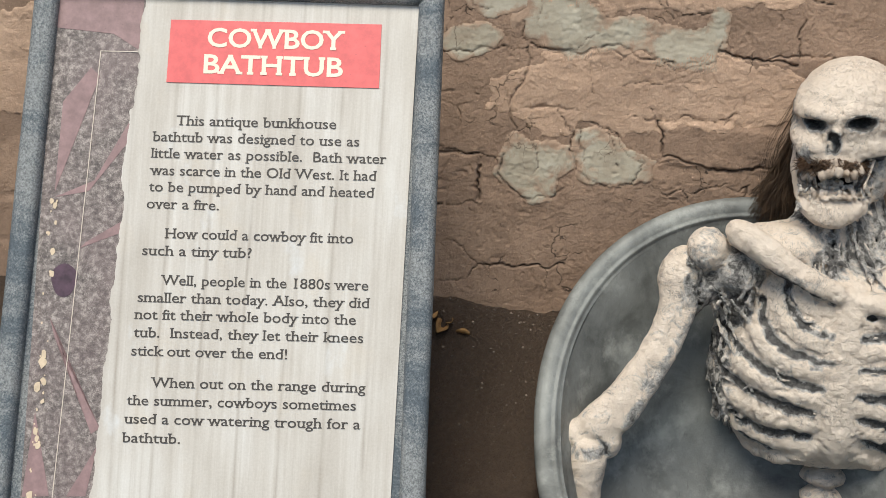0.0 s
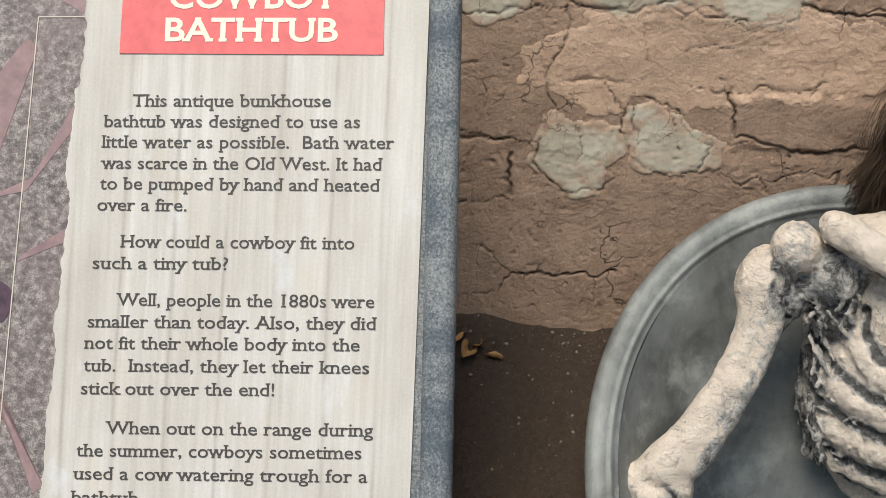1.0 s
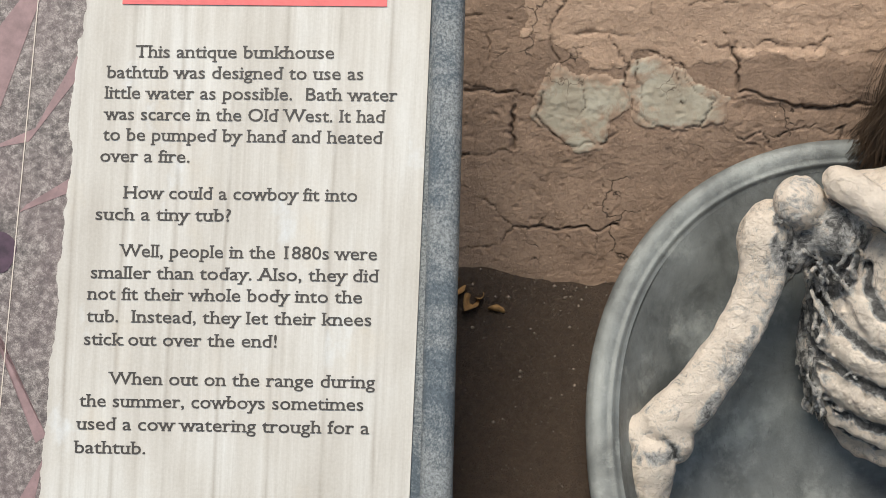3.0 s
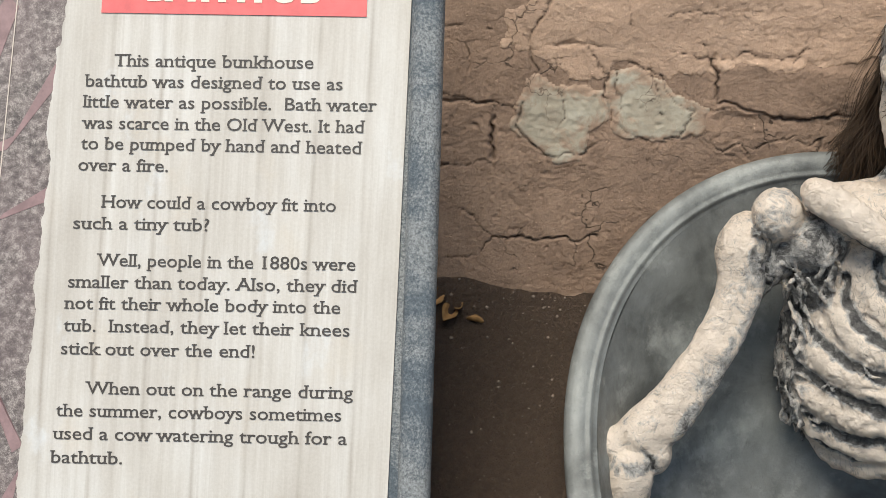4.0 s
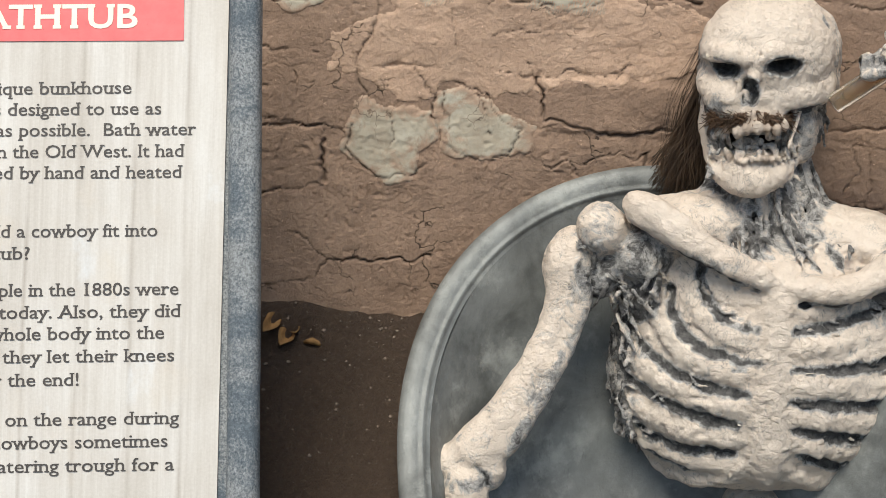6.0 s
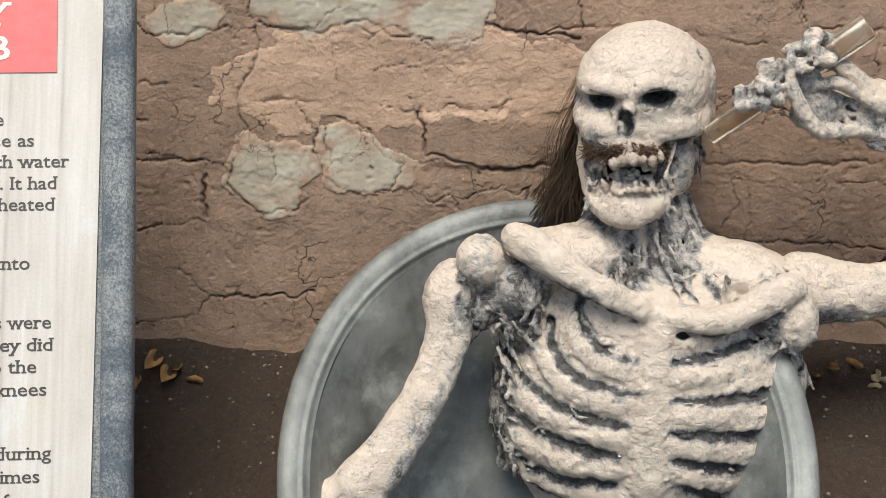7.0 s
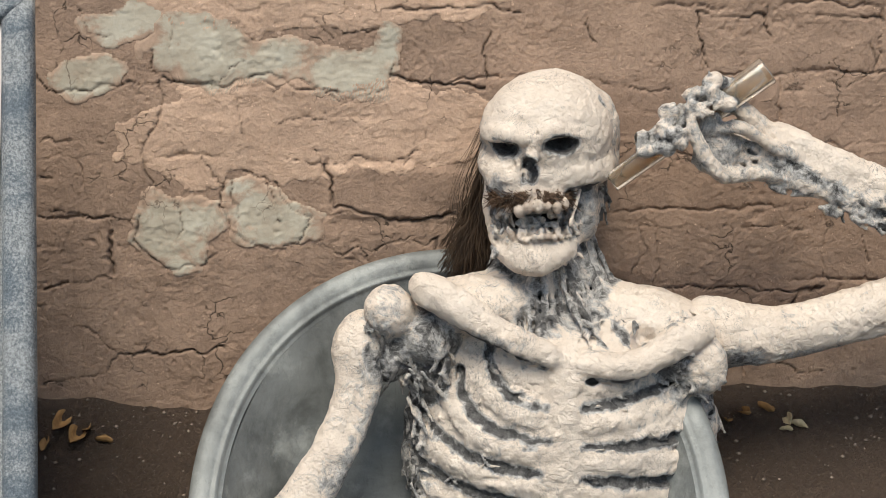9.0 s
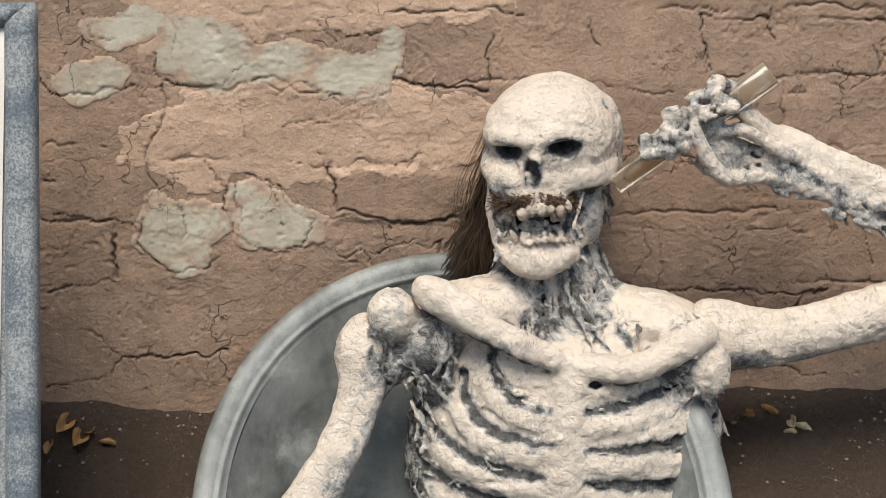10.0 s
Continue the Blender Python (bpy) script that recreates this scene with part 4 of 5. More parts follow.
    for i in range(9):
        x = 0.074 + 0.0048 * i + rng.uniform(-0.001, 0.001)
        f.stick((x, -0.212, 0.392), (x + (i - 4) * 0.0012, -0.2105, 0.404 + rng.uniform(-0.004, 0.006)), 0.0011, 0.0007, 0.002, 0.22, cut=True)
    for c, r, w in (((0.202, -0.10, 0.365), (0.030, 0.07, 0.07), 0.42), ((0.054, -0.18, 0.326), (0.020, 0.04, 0.020), 0.6), ((0.168, -0.15, 0.280), (0.028, 0.06, 0.040), 0.42),
                    ((0.042, -0.12, 0.360), (0.016, 0.06, 0.05), 0.5), ((0.078, -0.20, 0.282), (0.020, 0.03, 0.022), 0.3), ((0.130, -0.20, 0.282), (0.018, 0.03, 0.022), 0.25)):
        f.paint(c, r, w)
    f.ruffle(0.0007, 0.0045, 1)
    f.ruffle(0.0008, 0.012, 2)
    return f.skin()


def figure_torso():
    f = Field((-0.125, -0.315, -0.40), (0.365, -0.015, 0.275), 0.0025)
    # chest: one modelled shell
    f.ball((0.124, -0.134, -0.020), (0.180, 0.133, 0.190), wash=0.10)
    f.ball((0.156, -0.134, -0.020), (0.176, 0.124, 0.184), 0.002, 0.10)
    f.ball((0.122, -0.135, 0.095), (0.150, 0.103, 0.065), 0.02, 0.06)
    f.ball((-0.078, -0.180, 0.118), (0.026, 0.028, 0.040), 0.01, 0.75)
    # neck and its cords
    f.stick((0.118, -0.105, 0.27), (0.125, -0.125, 0.12), 0.046, 0.060, 0.02, 0.9)
    rng = random.Random(7)
    for i in range(64):
        a = radians(-110 + 220 * i / 63 + rng.uniform(-2, 2))
        r0, r1 = 0.047, 0.066 + 0.030 * rng.random()
        x0, x1 = 0.118 + r0 * math.sin(a), 0.125 + r1 * 1.15 * math.sin(a)
        y0, y1 = -0.105 - r0 * math.cos(a), -0.125 - r1 * math.cos(a)
        bend = rng.uniform(-0.008, 0.008)
        f.chain([(x0, y0, 0.262, 0.004), ((x0 + x1) / 2 - bend - 0.006 * math.sin(a), (y0 + y1) / 2 + 0.006, 0.195, 0.0034), (x1 + bend, y1, 0.150 - 0.016 * rng.random(), 0.0030)], 0.003, rng.choice((0.3, 0.45, 0.55, 0.7, 0.85, 0.95)), per=3)
        end = np.array((x1 + bend, y1, 0.150))
        f.stick(end, end + [0.020 * math.sin(a), -0.022 * math.cos(a) - 0.004, -0.022 - 0.014 * rng.random()], 0.0028, 0.0012, 0.004, rng.choice((0.15, 0.3, 0.5, 0.8)))
    # shoulder slopes
    f.ball((0.245, -0.145, 0.148), (0.072, 0.058, 0.032), 0.02, 0.12, turn=(0, 12, 0))
    f.ball((0.022, -0.152, 0.168), (0.075, 0.058, 0.034), 0.02, 0.2, turn=(0, -10, 0))
    f.ball((0.128, -0.178, 0.112), (0.095, 0.060, 0.026), 0.02, 0.15)
    # collar bones
    f.chain([(-0.036, -0.205, 0.207, 0.018), (0.002, -0.222, 0.188, 0.0155), (0.040, -0.232, 0.163, 0.013), (0.080, -0.240, 0.145, 0.012), (0.118, -0.241, 0.128, 0.0095)], 0.013)
    f.chain([(0.146, -0.241, 0.120, 0.009), (0.190, -0.240, 0.113, 0.012), (0.231, -0.230, 0.117, 0.013), (0.272, -0.215, 0.138, 0.0155), (0.302, -0.198, 0.144, 0.014)], 0.013)
    f.chain([(-0.01, -0.225, 0.163, 0.006), (0.035, -0.245, 0.143, 0.006), (0.080, -0.252, 0.124, 0.005), (0.112, -0.258, 0.109, 0.003)], 0.0025, 0.95, cut=True)
    f.chain([(0.165, -0.256, 0.100, 0.003), (0.20, -0.250, 0.094, 0.005), (0.245, -0.235, 0.099, 0.006), (0.28, -0.222, 0.116, 0.006)], 0.0025, 0.95, cut=True)
    for i in range(120):
        x = rng.uniform(0.03, 0.29)
        y, z = rng.uniform(-0.215, -0.15), rng.uniform(0.115, 0.170)
        f.stick((x, y, z), (x + rng.uniform(-0.02, 0.02), y - 0.012, z - rng.uniform(0.004, 0.02)), 0.0024, 0.0014, 0.003, rng.choice((0.1, 0.3, 0.6, 0.9)))
    # shoulder knobs and torn tissue round them
    f.ball((-0.030, -0.185, 0.140), (0.040, 0.034, 0.034), 0.012, 0.68)
    f.ball((-0.076, -0.190, 0.172), (0.032, 0.032, 0.033), 0.006, 0.3)
    f.ball((-0.020, -0.150, 0.085), (0.035, 0.05, 0.06), 0.015, 0.8)
    f.ball((0.272, -0.185, 0.105), (0.036, 0.034, 0.030), 0.012, 0.72)
    f.ball((0.303, -0.192, 0.097), (0.031, 0.032, 0.040), 0.006, 0.32)
    f.ball((0.300, -0.155, 0.050), (0.022, 0.03, 0.035), 0.012, 0.62)
    for i in range(90):
        p = np.array((-0.045 + rng.uniform(-0.012, 0.012), -0.150 + rng.uniform(-0.05, 0.03), rng.uniform(-0.07, 0.11)))
        f.stick(p, p + [rng.uniform(-0.008, 0.014), -0.008, -rng.uniform(0.015, 0.035)], 0.003, 0.0018, 0.003, rng.choice((0.3, 0.55, 0.9, 0.95)))
    for i in range(70):
        c = np.array((-0.04, -0.2, 0.13)) if i % 2 else np.array((0.275, -0.2, 0.10))
        p = c + [rng.uniform(-0.035, 0.035), rng.uniform(-0.02, 0.01), rng.uniform(-0.035, 0.03)]
        q = p + [rng.uniform(-0.03, 0.03), 0.01, -rng.uniform(0.005, 0.045)]
        f.stick(p, q, 0.0026, 0.002, 0.003, rng.choice((0.3, 0.6, 0.9)))
    # ribs: the painted grooves between them, as angle round the chest and height
    def shell(p, z, out=0.0):
        q = math.sqrt(max(0.05, 1 - ((z + 0.020) / 0.190) ** 2))
        half = 0.180 + 0.030 * min(1.0, max(0.0, (-p - 35) / 45))
        return (0.124 - (half * q + out) * math.sin(radians(p)), -0.134 - (0.133 * q + out) * math.cos(radians(p)), z)

    near_side = [
        ((6, 0.071), (18, 0.080), (30, 0.098), (40, 0.126), (47, 0.150)),
        ((5, 0.029), (20, 0.037), (35, 0.051), (47, 0.078), (54, 0.103), (62, 0.122)),
        ((8, -0.011), (23, -0.004), (40, 0.009), (57, 0.027), (80, 0.050), (100, 0.060)),
        ((10, -0.052), (25, -0.050), (40, -0.038), (59, -0.027), (76, -0.010), (105, 0.0)),
        ((20, -0.091), (34, -0.100), (50, -0.095), (74, -0.080), (105, -0.060)),
        ((36, -0.133), (56, -0.126), (84, -0.112), (105, -0.10)),
    ]
    far_side = [
        ((-10, 0.100), (-24, 0.099), (-36, 0.104)),
        ((-9, 0.067), (-30, 0.071), (-53, 0.079), (-68, 0.095)),
        ((-9, 0.021), (-36, 0.016), (-60, 0.018), (-74, 0.026), (-98, 0.040)),
        ((-9, -0.019), (-37, -0.034), (-60, -0.034), (-78, -0.024), (-102, -0.010)),
        ((-12, -0.060), (-40, -0.082), (-75, -0.078), (-102, -0.06)),
        ((-16, -0.098), (-40, -0.126), (-75, -0.125), (-102, -0.11)),
    ]

    def level(row, p):
        a = sorted((abs(u), v) for u, v in row)
        return float(np.interp(abs(p), [u for u, _ in a], [v for _, v in a]))

    for rows in (near_side, far_side):
        sg = 1 if rows is near_side else -1
        for k in range(len(rows) - 1):
            far = min(rows[k][-1][0] * sg, rows[k + 1][-1][0] * sg)
            mid_row = []
            for p in np.linspace(12, far, 9):
                a, b = level(rows[k], p), level(rows[k + 1], p)
                r = min(0.020, max(0.007, (a - b) / 2 - 0.001))
                x, y, z = shell(sg * p, (a + b) / 2, 0.0045 - r)
                mid_row.append((x, y, z, r))
            f.chain(mid_row, 0.006, 0.08, per=2)
        edge = []
        for p, z in ((10, -0.122), (26, -0.143), (42, -0.154), (69, -0.152), (100, -0.13)):
            edge.append((*shell(sg * p, z, -0.006), 0.0115))
        f.chain(edge, 0.008, 0.16, per=3)
    for i in range(260):
        sg = 1 if i % 3 else -1
        z = rng.uniform(-0.13, 0.10)
        p = sg * rng.uniform(72, 104)
        a = np.array(shell(p, z, 0.003))
        f.stick(a, a + [rng.uniform(-0.010, 0.010), -rng.uniform(0.0, 0.012), -rng.uniform(0.008, 0.032)], 0.0030, 0.0014, 0.003, rng.choice((0.15, 0.4, 0.7, 0.95)))
    # hollow under the rib cage
    f.ball((0.124, -0.205, -0.312), (0.26, 0.22, 0.148), 0.006, 0.9, cut=True)
    # breastbone
    f.chain([(0.134, -0.226, 0.112, 0.024), (0.131, -0.240, 0.050, 0.0225), (0.129, -0.2455, -0.030, 0.0225), (0.128, -0.243, -0.095, 0.025), (0.130, -0.232, -0.130, 0.018)], 0.010)
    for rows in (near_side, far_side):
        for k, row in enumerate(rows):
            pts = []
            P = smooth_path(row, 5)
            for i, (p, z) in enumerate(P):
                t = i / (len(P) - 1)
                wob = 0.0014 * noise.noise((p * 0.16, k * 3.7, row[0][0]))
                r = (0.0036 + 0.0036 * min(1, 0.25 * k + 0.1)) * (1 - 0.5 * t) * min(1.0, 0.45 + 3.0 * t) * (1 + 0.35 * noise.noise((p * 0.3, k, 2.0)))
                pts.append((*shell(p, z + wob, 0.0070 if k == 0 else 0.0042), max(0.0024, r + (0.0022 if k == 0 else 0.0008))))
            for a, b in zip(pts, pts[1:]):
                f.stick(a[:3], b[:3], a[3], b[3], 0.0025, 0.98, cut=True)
    f.ball(shell(17, -0.096, 0.002), (0.015, 0.008, 0.0060), 0.003, 0.8, cut=True)
    f.ball(shell(-24, -0.108, 0.002), (0.014, 0.008, 0.0065), 0.003, 0.8, cut=True)
    # ragged fibres along the grooves
    for i in range(90):
        rows = near_side if i % 2 else far_side
        row = rows[rng.randrange(len(rows))]
        p = rng.uniform(abs(row[0][0]), abs(row[-1][0]))
        sg = 1 if row[0][0] > 0 else -1
        a = shell(sg * p, level(row, p) + rng.uniform(-0.005, 0.004), 0.003)
        b = shell(sg * (p + rng.uniform(2, 7)), level(row, p + 4) + rng.uniform(-0.006, 0.006), 0.004)
        f.stick(a, b, 0.0016, 0.0009, 0.002, rng.choice((0.5, 0.8, 0.95)))
    for i in range(260):
        row = (near_side if i % 3 else far_side)[rng.randrange(6)]
        sg = 1 if row[0][0] > 0 else -1
        p = rng.uniform(abs(row[0][0]), abs(row[-1][0]))
        dz = rng.uniform(-0.016, 0.016)
        a = shell(sg * p, level(row, p) + dz, 0.0035)
        b = shell(sg * (p + rng.uniform(-4, 8)), level(row, p + 3) + dz + rng.uniform(-0.006, 0.006), 0.0045)
        f.stick(a, b, 0.0014, 0.0007, 0.002, rng.choice((0.1, 0.3, 0.45, 0.6)), cut=i % 2 == 0)
    # spine and hip bones, low in the tub
    for i in range(7):
        f.ball((0.124, -0.165 - 0.006 * i, -0.165 - 0.034 * i), (0.036, 0.03, 0.0165), 0.006, 0.25)
    f.ball((0.124, -0.22, -0.365), (0.12, 0.08, 0.04), 0.02, 0.4)
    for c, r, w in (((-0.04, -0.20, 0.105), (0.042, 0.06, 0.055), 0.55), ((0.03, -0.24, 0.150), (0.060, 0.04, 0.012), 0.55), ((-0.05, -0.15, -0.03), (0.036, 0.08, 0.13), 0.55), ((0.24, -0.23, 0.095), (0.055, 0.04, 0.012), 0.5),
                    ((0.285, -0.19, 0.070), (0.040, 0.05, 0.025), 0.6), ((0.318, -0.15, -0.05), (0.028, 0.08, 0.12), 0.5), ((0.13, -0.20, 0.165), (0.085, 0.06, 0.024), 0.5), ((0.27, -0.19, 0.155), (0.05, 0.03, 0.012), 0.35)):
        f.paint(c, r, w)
    f.ruffle(0.0009, 0.0060, 4)
    f.ruffle(0.0010, 0.015, 5)
    return f.skin()


def figure_folded_arm():
    f = Field((-0.30, -0.33, -0.405), (-0.06, -0.13, 0.19), 0.003)
    f.chain([(-0.110, -0.178, 0.146, 0.024), (-0.116, -0.184, 0.122, 0.029), (-0.117, -0.196, 0.085, 0.0245), (-0.133, -0.216, 0.045, 0.0205), (-0.165, -0.238, -0.008, 0.0200), (-0.203, -0.254, -0.066, 0.025), (-0.228, -0.260, -0.095, 0.031)], 0.008, 0.17)
    f.ball((-0.101, -0.176, 0.098), (0.014, 0.026, 0.050), 0.012, 0.62)
    f.chain([(-0.102, -0.205, 0.085, 0.012), (-0.122, -0.230, 0.030, 0.011), (-0.152, -0.250, -0.025, 0.011), (-0.190, -0.268, -0.085, 0.012)], 0.010, 0.5)
    f.ball((-0.262, -0.264, -0.106), (0.018, 0.024, 0.022), 0.008, 0.15)
    f.ball((-0.207, -0.266, -0.116), (0.018, 0.024, 0.026), 0.012, 0.2)
    f.chain([(-0.262, -0.292, -0.120, 0.004), (-0.245, -0.298, -0.104, 0.005), (-0.222, -0.292, -0.108, 0.005), (-0.212, -0.290, -0.128, 0.004)], 0.003, 0.85, cut=True)
    f.chain([(-0.240, -0.275, -0.128, 0.029), (-0.241, -0.279, -0.160, 0.027), (-0.240, -0.283, -0.220, 0.022), (-0.215, -0.286, -0.300, 0.019), (-0.175, -0.29, -0.39, 0.020)], 0.004, 0.12)
    f.chain([(-0.270, -0.270, -0.150, 0.017), (-0.272, -0.275, -0.230, 0.014), (-0.235, -0.28, -0.33, 0.012), (-0.19, -0.285, -0.39, 0.012)], 0.004, 0.2)
    f.stick((-0.262, -0.300, -0.165), (-0.262, -0.302, -0.25), 0.0035, 0.0035, 0.003, 0.8, cut=True)
    tear = random.Random(31)
    for i in range(60):
        a = tear.uniform(0, 6.28)
        p = np.array((-0.094 + 0.010 * math.cos(a), -0.195 + tear.uniform(-0.02, 0.02), 0.150 + 0.032 * math.sin(a)))
        f.stick(p, p + [tear.uniform(-0.016, 0.012), -0.004, -tear.uniform(0.006, 0.03)], 0.0024, 0.0014, 0.003, tear.choice((0.3, 0.7, 0.95)))
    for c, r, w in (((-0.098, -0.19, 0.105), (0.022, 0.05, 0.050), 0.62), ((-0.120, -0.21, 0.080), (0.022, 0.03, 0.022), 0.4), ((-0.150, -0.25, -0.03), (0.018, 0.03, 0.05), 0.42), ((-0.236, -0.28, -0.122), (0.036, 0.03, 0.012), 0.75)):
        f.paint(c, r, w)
    f.ruffle(0.0007, 0.006, 6)
    f.ruffle(0.0008, 0.02, 8)
    return f.skin()


def figure_raised_arm():
    f = Field((0.215, -0.235, 0.045), (0.76, -0.085, 0.47), 0.0027)
    f.chain([(0.312, -0.146, 0.146, 0.022), (0.330, -0.148, 0.130, 0.034), (0.362, -0.150, 0.121, 0.035), (0.415, -0.150, 0.124, 0.030), (0.475, -0.150, 0.138, 0.029), (0.535, -0.150, 0.155, 0.031), (0.600, -0.150, 0.176, 0.031), (0.665, -0.150, 0.205, 0.036)], 0.008, 0.14)
    scrape = random.Random(53)
    for i in range(90):
        t = scrape.random()
        p = np.array((0.345 + 0.20 * t, -0.176 + 0.006 * scrape.random(), 0.112 + 0.045 * t + scrape.uniform(-0.016, 0.006)))
        f.stick(p, p + [scrape.uniform(0.008, 0.03), 0.0, scrape.uniform(-0.004, 0.008)], 0.0026, 0.0014, 0.003, scrape.choice((0.2, 0.45, 0.7)))
    f.chain([(0.345, -0.160, 0.098, 0.012), (0.400, -0.160, 0.105, 0.012), (0.470, -0.158, 0.120, 0.011), (0.54, -0.158, 0.134, 0.011)], 0.010, 0.62)
    f.ball((0.332, -0.150, 0.090), (0.020, 0.018, 0.014), 0.008, 0.9)
    f.ball((0.690, -0.150, 0.215), (0.036, 0.034, 0.040), 0.012, 0.1)
    # fore-arm: pale upper bone, grey dried flesh below it
    f.chain([(0.685, -0.150, 0.215, 0.030), (0.630, -0.150, 0.250, 0.026), (0.560, -0.150, 0.284, 0.025), (0.500, -0.152, 0.316, 0.022), (0.440, -0.152, 0.345, 0.020), (0.395, -0.150, 0.368, 0.020)], 0.008, 0.06)
    f.chain([(0.640, -0.155, 0.226, 0.018), (0.560, -0.158, 0.258, 0.019), (0.500, -0.160, 0.292, 0.018), (0.440, -0.160, 0.322, 0.018), (0.390, -0.160, 0.345, 0.020)], 0.008, 0.46)
    f.chain([(0.53, -0.172, 0.272, 0.004), (0.47, -0.176, 0.305, 0.004), (0.40, -0.178, 0.345, 0.004)], 0.004, 0.75, cut=True)
    # palm: a crumpled hollow between the back and the thumb's edge
    f.ball((0.362, -0.150, 0.358), (0.046, 0.018, 0.030), 0.010, 0.42, turn=(0, 32, 0))
    f.chain([(0.330, -0.150, 0.420, 0.007), (0.347, -0.160, 0.408, 0.009), (0.366, -0.160, 0.388, 0.011), (0.388, -0.158, 0.374, 0.012), (0.418, -0.155, 0.362, 0.013)], 0.006, 0.28)
    f.chain([(0.314, -0.188, 0.386, 0.006), (0.329, -0.190, 0.393, 0.007), (0.350, -0.186, 0.387, 0.007), (0.376, -0.180, 0.369, 0.007), (0.410, -0.176, 0.352, 0.006)], 0.004, 0.32)
    f.chain([(0.324, -0.194, 0.334, 0.008), (0.345, -0.182, 0.333, 0.008), (0.372, -0.176, 0.333, 0.008), (0.430, -0.172, 0.316, 0.008), (0.474, -0.168, 0.298, 0.008)], 0.006, 0.34)
    f.ball((0.335, -0.192, 0.374), (0.024, 0.012, 0.0075), 0.004, 0.80, turn=(0, 24, 0), cut=True)
    f.ball((0.368, -0.178, 0.352), (0.028, 0.010, 0.006), 0.004, 0.72, turn=(0, 30, 0), cut=True)
    crumple = random.Random(29)
    for i in range(150):
        t = crumple.random()
        q = np.array((0.33 + 0.20 * t, -0.178 + 0.006 * crumple.random(), 0.362 - 0.085 * t + crumple.uniform(-0.026, 0.020)))
        f.stick(q, q + [crumple.uniform(0.006, 0.03), crumple.uniform(-0.003, 0.003), -crumple.uniform(0.0, 0.018)], 0.0030, 0.0016, 0.003, crumple.choice((0.15, 0.35, 0.55, 0.8)))
    for c, r in (((0.314, -0.178, 0.360), (0.030, 0.015, 0.026)), ((0.300, -0.180, 0.392), (0.022, 0.014, 0.016)), ((0.302, -0.186, 0.424), (0.014, 0.010, 0.011)), ((0.272, -0.186, 0.403), (0.015, 0.010, 0.012)), ((0.243, -0.184, 0.383), (0.014, 0.010, 0.011))):
        f.ball(c, r, 0.006, 0.5, turn=(0, -36, 0))
    # thumb's edge, then four bony fingers folded over the tube
    f.chain([(0.279, -0.200, 0.413, 0.0070), (0.281, -0.204, 0.393, 0.0075), (0.291, -0.206, 0.371, 0.0080), (0.305, -0.204, 0.349, 0.0088), (0.322, -0.198, 0.335, 0.0090)], 0.003, 0.26)
    fingers = [
        [(0.345, -0.150, 0.412, 0.009), (0.324, -0.165, 0.440, 0.009), (0.305, -0.188, 0.449, 0.0095), (0.305, -0.198, 0.436, 0.0075), (0.317, -0.200, 0.425, 0.0105)],
        [(0.330, -0.152, 0.404, 0.009), (0.302, -0.168, 0.428, 0.009), (0.283, -0.192, 0.433, 0.0100), (0.278, -0.200, 0.421, 0.0075), (0.292, -0.202, 0.414, 0.0090)],
        [(0.316, -0.152, 0.390, 0.009), (0.276, -0.166, 0.408, 0.008), (0.254, -0.190, 0.408, 0.0100), (0.247, -0.198, 0.393, 0.0075), (0.262, -0.202, 0.384, 0.0105)],
        [(0.306, -0.152, 0.374, 0.008), (0.250, -0.168, 0.380, 0.008), (0.223, -0.188, 0.379, 0.0085), (0.228, -0.196, 0.366, 0.0095), (0.252, -0.196, 0.373, 0.0095)],
    ]
    for g in fingers:
        for (x0, y0, z0, r0), (x1, y1, z1, r1) in zip(g, g[1:]):
            f.stick((x0, y0, z0), (x1, y1, z1), r0 * 0.85, r1 * 0.85, 0.002, 0.66)
        for x, y, z, r in g[1:]:
            for _ in range(4):
                f.ball((x + crumple.uniform(-0.5, 0.5) * r, y + crumple.uniform(-0.3, 0.2) * r, z + crumple.uniform(-0.5, 0.5) * r), (r * crumple.uniform(0.75, 1.2), r * 0.95, r * crumple.uniform(0.65, 1.05)), 0.0012, crumple.choice((0.2, 0.32, 0.45)), turn=(0, crumple.uniform(0, 180), 0))
    for i in range(110):
        x, y, z, r = fingers[crumple.randrange(4)][crumple.randrange(1, 5)]
        q = np.array((x + crumple.uniform(-1.2, 1.2) * r, y - 0.7 * r, z + crumple.uniform(-1.2, 1.2) * r))
        f.stick(q, q + [crumple.uniform(-0.010, 0.010), 0.002, -crumple.uniform(0.002, 0.010)], 0.0017, 0.0009, 0.002, crumple.choice((0.2, 0.5, 0.9)))
    for c, r, w in (((0.355, -0.16, 0.100), (0.040, 0.05, 0.022), 0.7), ((0.300, -0.19, 0.400), (0.055, 0.04, 0.045), 0.38), ((0.46, -0.16, 0.300), (0.08, 0.03, 0.022), 0.45), ((0.44, -0.16, 0.102), (0.08, 0.03, 0.014), 0.5)):
        f.paint(c, r, w)
    f.ruffle(0.0010, 0.005, 9)
    f.ruffle(0.0008, 0.018, 10)
    return f.skin()


